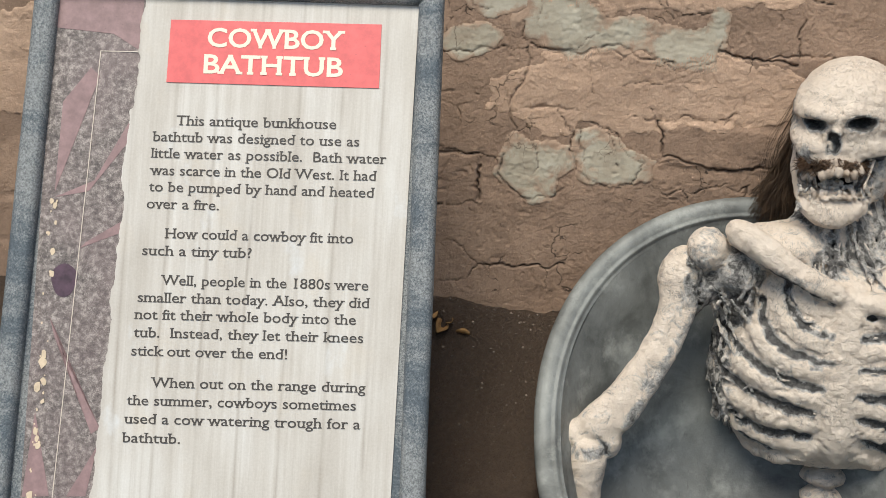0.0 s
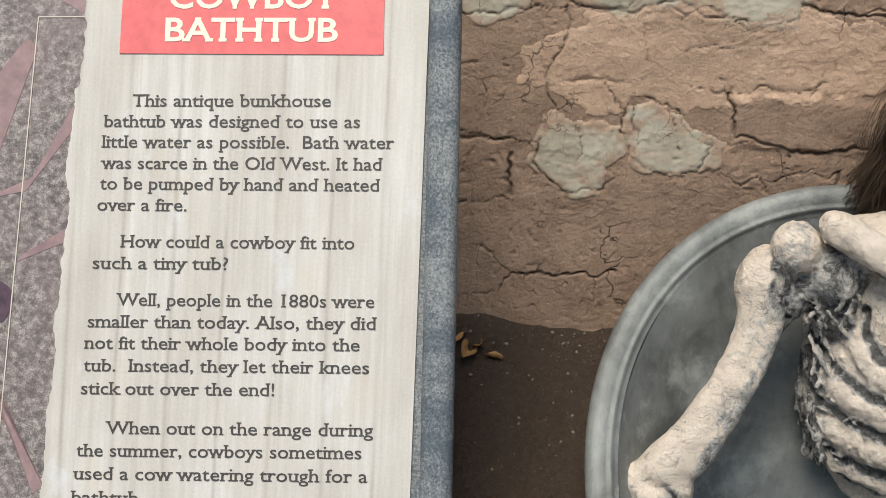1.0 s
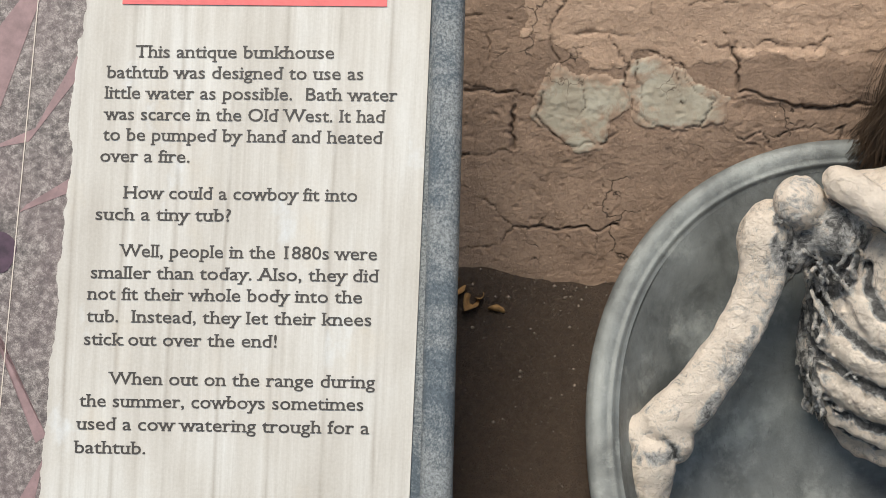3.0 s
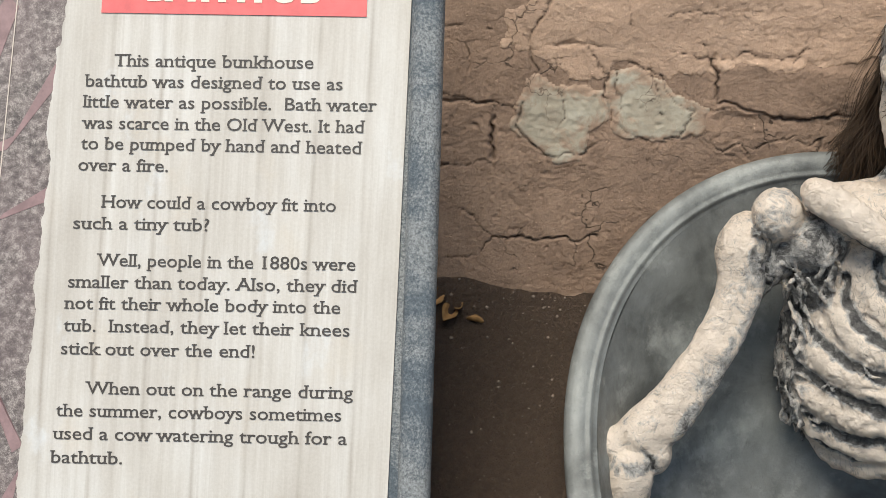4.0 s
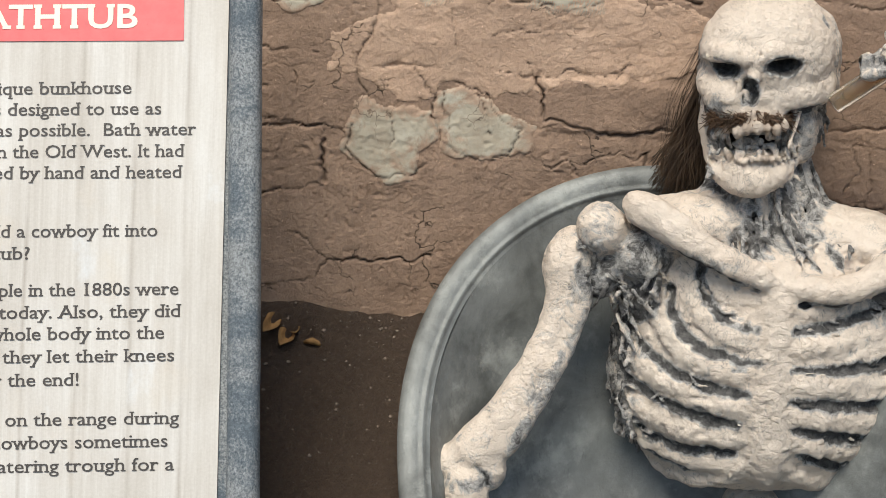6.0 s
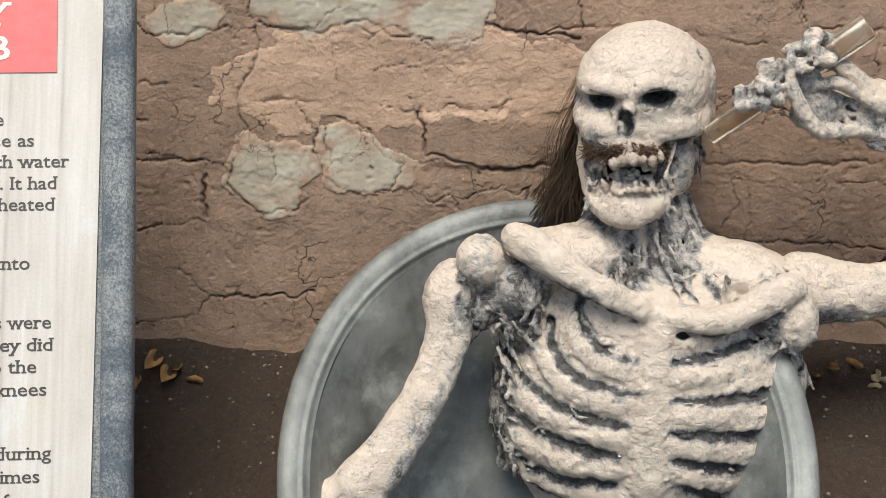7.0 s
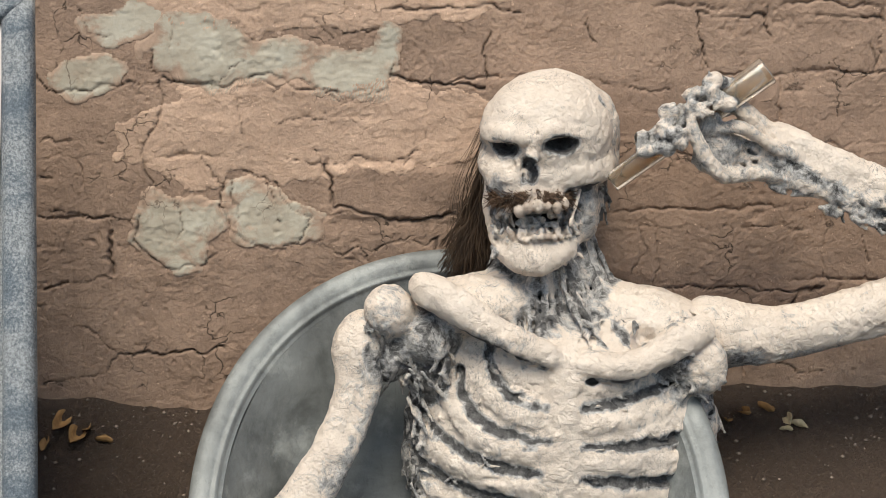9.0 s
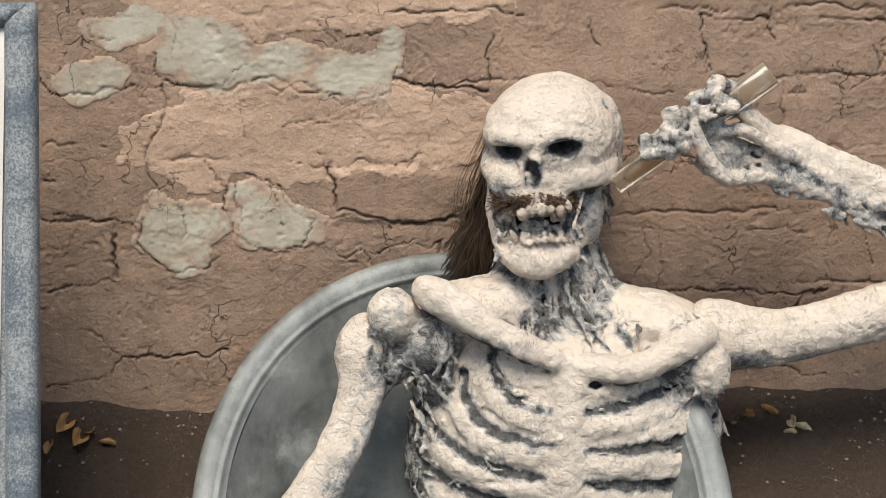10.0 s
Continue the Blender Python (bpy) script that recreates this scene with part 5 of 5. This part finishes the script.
def hair_paths():
    rng = random.Random(11)
    paths = []
    for i in range(620):
        a, b = rng.random(), rng.random()
        x0, y0, z0 = 0.060 - 0.012 * a, -0.050 - 0.075 * a, 0.40 - 0.12 * b
        x3, z3 = -0.008 + 0.076 * rng.random(), 0.172 + 0.05 * rng.random()
        y3 = -0.035 - 0.07 * rng.random()
        k, w = rng.uniform(-0.010, 0.010), rng.uniform(0, 6)
        rows = []
        for t in np.linspace(0, 1, 8):
            x = x0 + (x3 - x0) * t ** 1.6 + 0.009 * math.sin(w + 9 * t) * t + k * math.sin(3.1 * t)
            y = y0 + (y3 - y0) * t + 0.004 * math.cos(w + 6 * t) * t
            z = z0 + (z3 - z0) * t
            rows.append((x, y, z, 0.0010 - 0.0006 * t))
        paths.append(rows)
    for i in range(70):
        a = rng.random()
        x0, z0 = 0.046 + 0.006 * a, 0.40 - 0.13 * a
        out = 0.012 + 0.035 * rng.random()
        rows = [(x0, -0.10, z0, 0.0004), (x0 - 0.4 * out, -0.10, z0 - 0.035, 0.0003), (x0 - out, -0.09, z0 - 0.06 - 0.05 * rng.random(), 0.00025), (x0 - 1.1 * out, -0.08, z0 - 0.10 - 0.06 * rng.random(), 0.00015)]
        paths.append(smooth_path(rows, 3))
    return paths


def build_figure():
    V, Q, W, B = [], [], [], []
    base = 0
    for maker in (figure_skull, figure_torso, figure_folded_arm, figure_raised_arm):
        v, q, w, b = maker()
        V.append(v)
        Q.append(q + base)
        W.append(w)
        B.append(b)
        base += len(v)
    V, Q, W, B = np.vstack(V), np.vstack(Q), np.concatenate(W), np.concatenate(B)
    faces = [tuple(q) for q in Q.tolist()]
    for _ in range(2):
        for vals in (W, B):
            tot, num = np.zeros(len(V)), np.zeros(len(V))
            for c in range(4):
                mean = vals[Q].mean(axis=1)
                np.add.at(tot, Q[:, c], mean)
                np.add.at(num, Q[:, c], 1)
            vals[:] = tot / np.maximum(num, 1)
    me = bpy.data.meshes.new("skeleton_figure")
    me.from_pydata(V.tolist(), [], faces)
    me.materials.append(M_BONE)
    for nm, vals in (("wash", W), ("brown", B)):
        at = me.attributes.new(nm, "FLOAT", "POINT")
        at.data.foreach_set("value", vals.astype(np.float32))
    shade(me)
    ob = new("skeleton_statue", me)
    sm = ob.modifiers.new("soften", "SMOOTH")
    sm.factor, sm.iterations = 0.5, 1
    tagged(ob, "cream and grey painted skeleton statue sitting in the tub", "statue")


build_figure()


def moustache_paths():
    rng = random.Random(41)
    paths = []
    for i in range(620):
        side = -1 if rng.random() < 0.5 else 1
        a = 0.22 + 0.78 * rng.random() if rng.random() < 0.85 else rng.random()
        x0 = 0.095 + side * 0.049 * a
        y0 = -0.2125 + 0.030 * a * a
        z0 = 0.3215 - 0.010 * a + rng.uniform(-0.010, 0.006)
        L = rng.uniform(0.006, 0.018)
        d = rng.uniform(-0.5, 1.0) * side
        dz = -rng.uniform(-0.4, 1.0)
        rows = [(x0, y0 + 0.004, z0, 0.0007), (x0 + 0.5 * d * L, y0 - 0.004, z0 + 0.45 * dz * L, 0.0006), (x0 + d * L, y0 - 0.002 + rng.uniform(0, 0.005), z0 + dz * L, 0.00025)]
        paths.append(smooth_path(rows, 2))
    return paths


def build_hair():
    mv, mf = tube_mesh(moustache_paths(), 3)
    lip = new("moustache", mesh_from("moustache", mv, mf, M_MOUSTACHE))
    tagged(lip, "tangled reddish brown moustache on the statue's upper jaw", "hair", kind="stuff")
    hv, hf = tube_mesh(hair_paths(), 3)
    ob = new("hair", mesh_from("hair", hv, hf, M_HAIR))
    tagged(ob, "long matted dark brown hair hanging behind the statue", "hair", kind="stuff")


build_hair()


# ---------- tube held by the figure ----------
def build_tube_prop():
    a, b = Vector((0.192, -0.168, 0.322)), Vector((0.374, -0.168, 0.456))
    ax = (b - a).normalized()
    side = ax.cross(Vector((0, 1, 0))).normalized()
    up = side.cross(ax)
    verts, faces = [], []
    n, L = 28, (b - a).length
    prof = [(0.0, 0.0115), (0.002, 0.0125), (0.25 * L, 0.0130), (0.6 * L, 0.0150), (L - 0.002, 0.0180), (L, 0.0170), (L - 0.001, 0.0155), (0.6 * L, 0.0128), (0.02, 0.0105), (0.012, 0.002)]
    for s, r in prof:
        for i in range(n):
            t = 2 * math.pi * i / n
            verts.append(a + ax * s + side * (r * math.cos(t)) + up * (0.8 * r * math.sin(t)))
    for k in range(len(prof) - 1):
        for i in range(n):
            j = (i + 1) % n
            faces.append((k * n + i, k * n + j, (k + 1) * n + j, (k + 1) * n + i))
    faces.append(tuple(range(n))[::-1])
    faces.append(tuple((len(prof) - 1) * n + i for i in range(n)))
    ob = new("tube", mesh_from("tube", verts, faces, M_AMBER))
    tagged(ob, "translucent amber plastic tube gripped by the skeleton statue", "tube")


build_tube_prop()


# ---------- information sign ----------
LINES = [
    ("This antique bunkhouse", -0.8423, -0.6113, 0.4013),
    ("bathtub was designed to use as", -0.8744, -0.5768, 0.3775),
    ("little water as possible.  Bath water", -0.8753, -0.5368, 0.3541),
    ("was scarce in the Old West. It had", -0.8753, -0.5506, 0.3296),
    ("to be pumped by hand and heated", -0.8761, -0.5524, 0.3058),
    ("over a fire.", -0.8778, -0.7727, 0.2795),
    ("How could a cowboy fit into", -0.8469, -0.5774, 0.2400),
    ("such a tiny tub?", -0.8797, -0.7212, 0.2134),
    ("Well, people in the 1880s were", -0.8482, -0.5519, 0.1742),
    ("smaller than today. Also, they did", -0.8817, -0.5496, 0.1490),
    ("not fit their whole body into the", -0.8833, -0.5666, 0.1246),
    ("tub.  Instead, they let their knees", -0.8840, -0.5547, 0.0994),
    ("stick out over the end!", -0.8855, -0.6613, 0.0719),
    ("When out on the range during", -0.8530, -0.5474, 0.0301),
    ("the summer, cowboys sometimes", -0.8872, -0.5594, 0.0039),
    ("used a cow watering trough for a", -0.8879, -0.5515, -0.0220),
    ("bathtub.", -0.8893, -0.8069, -0.0532),
]
HEADS = [("COWBOY", -0.8044, -0.6076, 0.5140), ("BATHTUB", -0.8077, -0.6061, 0.4757)]


def text_mesh(body, width, size, bold, mat):
    cu = bpy.data.curves.new("text", "FONT")
    cu.body = body
    cu.size = size
    cu.offset = bold
    cu.extrude = 0.0003
    cu.resolution_u = 3
    tmp = bpy.data.objects.new("text", cu)
    scene.collection.objects.link(tmp)
    bpy.context.view_layer.update()
    me = bpy.data.meshes.new_from_object(tmp.evaluated_get(bpy.context.evaluated_depsgraph_get()))
    bpy.data.objects.remove(tmp)
    co = np.empty(len(me.vertices) * 3)
    me.vertices.foreach_get("co", co)
    co = co.reshape(-1, 3)
    # slab serifs: a foot on every flat stem end
    count = {}
    for p in me.polygons:
        if p.normal.z > 0.5:
            for e in p.edge_keys:
                count[e] = count.get(e, 0) + 1
    rim = [e for e, c in count.items() if c == 1]

    def runs(along, tol):
        """Straight stretches of the outline: the rim's edges joined where they go on in the same direction."""
        across = 1 - along
        flat = [e for e in rim if abs(co[e[0]][across] - co[e[1]][across]) < tol * abs(co[e[0]][along] - co[e[1]][along]) + 1e-9]
        near = {}
        for i, j in flat:
            near.setdefault(i, []).append(j)
            near.setdefault(j, []).append(i)
        seen, out = set(), []
        for start in near:
            if start in seen:
                continue
            group, todo = [], [start]
            seen.add(start)
            while todo:
                i = todo.pop()
                group.append(i)
                for j in near[i]:
                    if j not in seen:
                        seen.add(j)
                        todo.append(j)
            group.sort(key=lambda i: co[i][along])
            out.append(group)
        return out

    stem, side = set(), set()
    for g in runs(1, 0.14):
        tall = co[g[-1]][1] - co[g[0]][1]
        if tall > 0.15 * size:
            stem |= {g[0], g[-1]}
        if tall > 0.035 * size:
            side |= {g[0], g[-1]}
    for i, j in rim:
        if math.dist(co[i], co[j]) > 0.16 * size and abs(co[i][1] - co[j][1]) > 0.12 * size:
            stem |= {i, j}
    side |= stem
    most = 0.27 if bold > 0.0005 else 0.19
    slabs = set()
    for g in runs(0, 0.06):
        p, q = co[g[0]], co[g[-1]]
        wide, high = abs(p[0] - q[0]), p[1] / size
        if 0.06 < high < 0.40 or 0.48 < high < 0.65:
            continue
        if g[0] in side and g[-1] in side and (g[0] in stem or g[-1] in stem) and 0.03 * size < wide < most * size:
            slabs.add((round((p[0] + q[0]) / 2, 5), round((p[1] + q[1]) / 2, 5), round(wide, 5)))
    lo, hi = co[:, 0].min(), co[:, 0].max()
    co[:, 0] = (co[:, 0] - lo) * width / (hi - lo)
    sx = width / (hi - lo)
    verts = [tuple(v) for v in co]
    faces = [tuple(p.vertices) for p in me.polygons]
    z = float(co[:, 2].max())
    for cx, cy, wide in slabs:
        tall = 0.066 * size if bold <= 0.0005 else 0.10 * size
        sign_y = 1 if cy < 0.25 * size else -1
        x, hw = (cx - lo) * sx, (wide * 0.5 + (0.060 if bold <= 0.0005 else 0.034) * size) * sx
        y0, y1 = sorted((cy, cy + sign_y * tall))
        n = len(verts)
        verts += [(x - hw, y0, z + 0.00005), (x + hw, y0, z + 0.00005), (x + hw, y1, z + 0.00005), (x - hw, y1, z + 0.00005)]
        verts += [(x - hw, y0, -z), (x + hw, y0, -z), (x + hw, y1, -z), (x - hw, y1, -z)]
        faces += [tuple(n + q for q in f) for f in ((0, 1, 2, 3), (7, 6, 5, 4), (0, 4, 5, 1), (1, 5, 6, 2), (2, 6, 7, 3), (3, 7, 4, 0))]
    return mesh_from("text", verts, faces, mat, False)


def split_letters(me):
    """The letters of a line as meshes of their own, parted where their extents along the line don't meet."""
    co = [tuple(v.co) for v in me.vertices]
    faces = [tuple(p.vertices) for p in me.polygons]
    root = list(range(len(co)))

    def find(a):
        while root[a] != a:
            root[a] = root[root[a]]
            a = root[a]
        return a

    for fc in faces:
        for v in fc[1:]:
            root[find(v)] = find(fc[0])
    span = {}
    for i, c in enumerate(co):
        lo, hi = span.get(find(i), (9, -9))
        span[find(i)] = (min(lo, c[0]), max(hi, c[0]))
    groups = []
    for r, (lo, hi) in sorted(span.items(), key=lambda q: q[1]):
        if groups and lo < groups[-1][1] - 0.004:
            groups[-1][1] = max(groups[-1][1], hi)
            groups[-1][2].add(r)
        else:
            groups.append([lo, hi, {r}])
    out = []
    for _, _, roots in groups:
        mine = [fc for fc in faces if find(fc[0]) in roots]
        used = sorted({v for fc in mine for v in fc})
        at = {v: i for i, v in enumerate(used)}
        out.append(mesh_from("letter", [co[v] for v in used], [[at[v] for v in fc] for fc in mine], M_CREAM, False))
    return out


def flat_shape(pts, z, mat, name, thick=0.0006):
    """A thin printed shape with a thickness, from its outline."""
    n = len(pts)
    verts = [(u, v, z) for u, v in pts] + [(u, v, z - thick) for u, v in pts]
    faces = [tuple(range(n)), tuple(range(2 * n - 1, n - 1, -1))]
    faces += [(i, n + i, n + (i + 1) % n, (i + 1) % n) for i in range(n)]
    me = mesh_from(name, verts, faces, mat, False)
    bm = bmesh.new()
    bm.from_mesh(me)
    bmesh.ops.recalc_face_normals(bm, faces=bm.faces[:])
    bm.to_mesh(me)
    bm.free()
    return me


def mitred_bar(length, wide, deep, cut):
    """A round-cornered frame bar along x with mitred ends; its outer side faces y, cut is the width of the bars that it meets."""
    section, r = [], 0.0125
    for qx, qz, start in ((1, 1, 0), (-1, 1, 90), (-1, -1, 180), (1, -1, 270)):
        for i in range(7):
            a = radians(start + 15 * i)
            section.append((qx * (wide / 2 - r) + r * math.cos(a), qz * (deep / 2 - r) + r * math.sin(a)))
    rows, n = 40, len(section)
    verts, faces = [], []
    for i in range(rows + 1):
        for c, d in section:
            s = (2 * i / rows - 1) * (length / 2 - (wide / 2 - c) * cut / wide)
            verts.append((s, c + 0.0004 * noise.noise((s * 30, c * 50, d * 50)), d))
    for i in range(rows):
        for j in range(n):
            k = (j + 1) % n
            faces.append((i * n + j, i * n + k, (i + 1) * n + k, (i + 1) * n + j))
    faces += [tuple(range(n))[::-1], tuple(rows * n + j for j in range(n))]
    me = mesh_from("frame_bar", verts, faces, M_FRAME)
    bm = bmesh.new()
    bm.from_mesh(me)
    bmesh.ops.recalc_face_normals(bm, faces=bm.faces[:])
    bm.to_mesh(me)
    bm.free()
    for p in list(me.polygons)[-2:]:
        p.use_smooth = False
    return me


def build_sign():
    sign = new("sign")
    tagged(sign, "leaning information board in a worn grey steel frame", "sign")
    sign.matrix_world = pose(0, -0.470, 0, 90 - 24.36)
    TOP, BOT, LEFT, RIGHT = 0.583, -0.34, -1.034, -0.5035
    bar, deep = 0.0355, 0.034
    part("backing_board", box_bm(RIGHT - LEFT + 0.03, TOP - BOT + 0.03, 0.008, ((LEFT + RIGHT) / 2, (TOP + BOT) / 2, -0.0075)), M_FRAME, sign)
    part("photo_print", flat_shape([(LEFT, BOT), (RIGHT, BOT), (RIGHT, TOP), (LEFT, TOP)], -0.0022, M_PHOTO, "photo_print"), M_PHOTO, sign, "faded purple-brown gravel print")
    # pale plank print with a torn edge
    rnd = random.Random(2)
    torn = []
    v = TOP
    while v > BOT:
        u = -0.9005 - 0.030 * (TOP - v) / 0.70
        u += 0.0055 * fbm(v * 16, 2.0, 0.0, 3) + 0.0026 * fbm(v * 80, 5.0, 0.0, 3)
        if 0.30 < v < 0.42:
            u -= 0.004
        torn.append((u, v))
        v -= 0.0035
    pts = torn + [(-0.93, BOT), (RIGHT, BOT), (RIGHT, TOP)]
    part("plank_print", flat_shape(pts, 0.0, M_PAPER, "plank_print", 0.0012), M_PAPER, sign, "pale whitewashed plank print with a torn edge")
    # frame bars
    cx, cy = (LEFT + RIGHT) / 2, (TOP + BOT) / 2
    W, H = RIGHT - LEFT + 2 * bar, TOP - BOT + 2 * bar
    low = bar * 0.8
    for length, wide, cut, at, turn, lean in (
        (H - 2 * (bar - low), bar, low, (RIGHT + bar / 2 + 0.0085, cy, 0.0), -90, 1.0),
        (H - 2 * (bar - low), bar, low, (LEFT - bar / 2 - 0.0075, cy, 0.0), 90, -1.8),
        (W, low, bar, (cx, TOP + low / 2, -0.001), 0, 0.0),
        (W, low, bar, (cx, BOT - low / 2, -0.001), 180, 0.0),
    ):
        b = part("frame_bar", mitred_bar(length, wide, deep, cut), M_FRAME, sign)
        b.matrix_local = pose(*at, 0, 0, turn + lean)
    for x in (LEFT - bar / 2, RIGHT + bar / 2):
        foot = (BOT - bar) * math.cos(radians(24.36))
        yy = (BOT - bar) * math.sin(radians(24.36))
        post = part("post", box_bm(0.034, 0.034, 0.20, (0, 0, 0), 0.006, 2), M_FRAME, sign, "square steel post", True)
        post.matrix_local = sign.matrix_world.inverted() @ pose(x, -0.47 + yy - 0.004, foot - 0.05)
    # red banner with its heading
    ban = part("banner", flat_shape([(-0.861, 0.4605), (-0.5535, 0.4635), (-0.555, 0.5545), (-0.860, 0.551)], 0.0016, M_RED, "banner", 0.0012), M_RED, sign, "red heading banner")
    for body, u0, u1, vv in HEADS:
        for piece in split_letters(text_mesh(body, u1 - u0, 0.0385, 0.0007, M_CREAM)):
            t = part("letter", piece, M_CREAM, ban, "cream heading letter")
            t.matrix_local = pose(u0, vv, 0.0021, 0, 0, 0.6)
    for body, u0, u1, vv in LINES:
        t = part("text_line", text_mesh(body, u1 - u0, 0.0205, 0.00008, M_INK), M_INK, sign, "dark printed line of text")
        tilt = 0.95 + 1.0 * min(1.0, max(0.0, (0.30 - vv) / 0.30))
        t.matrix_local = pose(u0, vv - 0.5 * (u1 - u0) * math.tan(radians(tilt)), 0.0006, 0, 0, tilt)
    # bars, knot, line and peeled spots of the gravel print
    bands = [
        [(-1.012, 0.427), (-0.974, 0.478), (-0.960, 0.466), (-1.015, 0.296)],
        [(-0.958, 0.315), (-0.905, 0.415), (-0.901, 0.387), (-0.965, 0.299), (-1.016, 0.288)],
        [(-0.964, 0.226), (-0.909, 0.261), (-0.908, 0.244), (-0.972, 0.217)],
        [(-1.010, 0.118), (-1.000, 0.087), (-0.925, -0.037), (-0.937, -0.046)],
        [(-1.032, -0.141), (-1.021, -0.019), (-0.992, -0.137)],
        [(-0.967, -0.136), (-0.931, -0.070), (-0.926, -0.060), (-0.939, -0.134)],
        [(-1.030, 0.575), (-0.902, 0.579), (-0.904, 0.505), (-0.944, 0.528), (-1.028, 0.534)],
    ]
    for pts in bands:
        part("printed_bar", flat_shape(pts, -0.0016, M_MAUVE, "printed_bar", 0.0004), M_MAUVE, sign, "faded mauve printed bar")
    knot = [(-0.992 + 0.019 * math.cos(a) * (1 + 0.1 * math.sin(3 * a)), 0.170 + 0.024 * math.sin(a)) for a in np.linspace(0, 2 * math.pi, 25)[:-1]]
    part("printed_knot", flat_shape(knot, -0.0013, M_KNOT, "printed_knot", 0.0003), M_KNOT, sign, "dark purple printed spot")
    part("printed_line", flat_shape([(-0.9885, -0.16), (-0.9872, -0.16), (-0.9605, 0.503), (-0.9618, 0.503)], -0.0011, M_LINE, "printed_line", 0.0003), M_LINE, sign, "thin pale printed line")
    part("printed_line", flat_shape([(-0.9605, 0.5018), (-0.905, 0.5026), (-0.905, 0.5038), (-0.9605, 0.503)], -0.0011, M_LINE, "printed_line", 0.0003), M_LINE, sign, "thin pale printed line")
    for i in range(46):
        vv = rnd.uniform(-0.16, 0.30)
        uu = -1.022 + 0.012 * rnd.random() + 0.012 * max(0, 0.15 - abs(vv - 0.05))
        r = 0.0012 + 0.005 * rnd.random() ** 3
        ring = [(uu + r * math.cos(a) * rnd.uniform(0.6, 1.2), vv + r * 1.4 * math.sin(a) * rnd.uniform(0.6, 1.2)) for a in np.linspace(0, 2 * math.pi, 9)[:-1]]
        part("peeled_spot", flat_shape(ring, -0.0009 + 0.00001 * i, M_FLAKE, "peeled_spot", 0.0002), M_FLAKE, sign)
    return sign


build_sign()


# ---------- leaves and pebbles at the wall foot ----------
def leaf_mesh(length, width, curl, seed):
    n, m = 8, 4
    verts, faces = [], []
    for i in range(n + 1):
        s = i / n
        w = width * math.sin(math.pi * min(1.0, s * 0.95 + 0.03)) ** 0.8
        for j in range(m + 1):
            u = j / m * 2 - 1
            x = (s - 0.5) * length
            y = u * w / 2 + 0.002 * noise.noise((s * 4, u, seed))
            z = curl * (u * u) * w + curl * 0.6 * (s - 0.4) ** 2 * length + 0.003 * noise.noise((s * 3, u * 2, seed + 5))
            verts.append((x, y, z))
    k = m + 1
    for i in range(n):
        for j in range(m):
            a = i * k + j
            faces.append((a, a + 1, a + k + 1, a + k))
    return mesh_from("leaf", verts, faces)


def build_litter():
    rnd = random.Random(21)
    spots = [(-0.515, -0.030, 0.050), (-0.495, -0.045, 0.040), (-0.475, -0.035, 0.035), (-0.53, -0.05, 0.03), (-0.455, -0.045, 0.024),
             (0.395, -0.035, 0.030), (0.420, -0.030, 0.034), (0.37, -0.04, 0.022), (0.452, -0.042, 0.026), (0.462, -0.052, 0.026), (0.445, -0.055, 0.02), (0.33, -0.03, 0.02)]
    for i, (x, y, L) in enumerate(spots):
        pale = 8 <= i <= 10
        me = leaf_mesh(L, L * rnd.uniform(0.4, 0.65), rnd.uniform(0.25, 0.7), i * 3.3)
        me.materials.append(M_PALE_LEAF if pale else M_LEAF)
        ob = new("leaf", me)
        so = ob.modifiers.new("thick", "SOLIDIFY")
        so.thickness = 0.0006
        ob.matrix_world = pose(x, y, ground_height(x, y) + 0.004, rnd.uniform(15, 50), rnd.uniform(-20, 20), rnd.uniform(0, 360))
        tagged(ob, "small bleached leaf on the dirt" if pale else "curled dry brown leaf at the wall foot", "leaf", "leaves at the wall foot")
    verts, faces = [], []
    for i in range(2200):
        x, y = rnd.uniform(-1.0, 0.75), -0.45 * rnd.random() ** 1.6
        r = 0.0010 + 0.0030 * rnd.random() ** 4
        z = ground_height(x, y)
        base = len(verts)
        sx, sy, sz = (rnd.uniform(0.7, 1.3) for _ in range(3))
        for p in ((1, 0, 0), (-1, 0, 0), (0, 1, 0), (0, -1, 0), (0, 0, 1), (0, 0, -1)):
            verts.append((x + p[0] * r * sx, y + p[1] * r * sy, z + p[2] * r * sz * 0.8))
        for q in ((0, 2, 4), (2, 1, 4), (1, 3, 4), (3, 0, 4), (2, 0, 5), (1, 2, 5), (3, 1, 5), (0, 3, 5)):
            faces.append(tuple(base + k for k in q))
    ob = new("pebbles", mesh_from("pebbles", verts, faces, M_STONE))
    tagged(ob, "small grit and pebbles scattered on the dirt", "pebbles", kind="stuff")


build_litter()
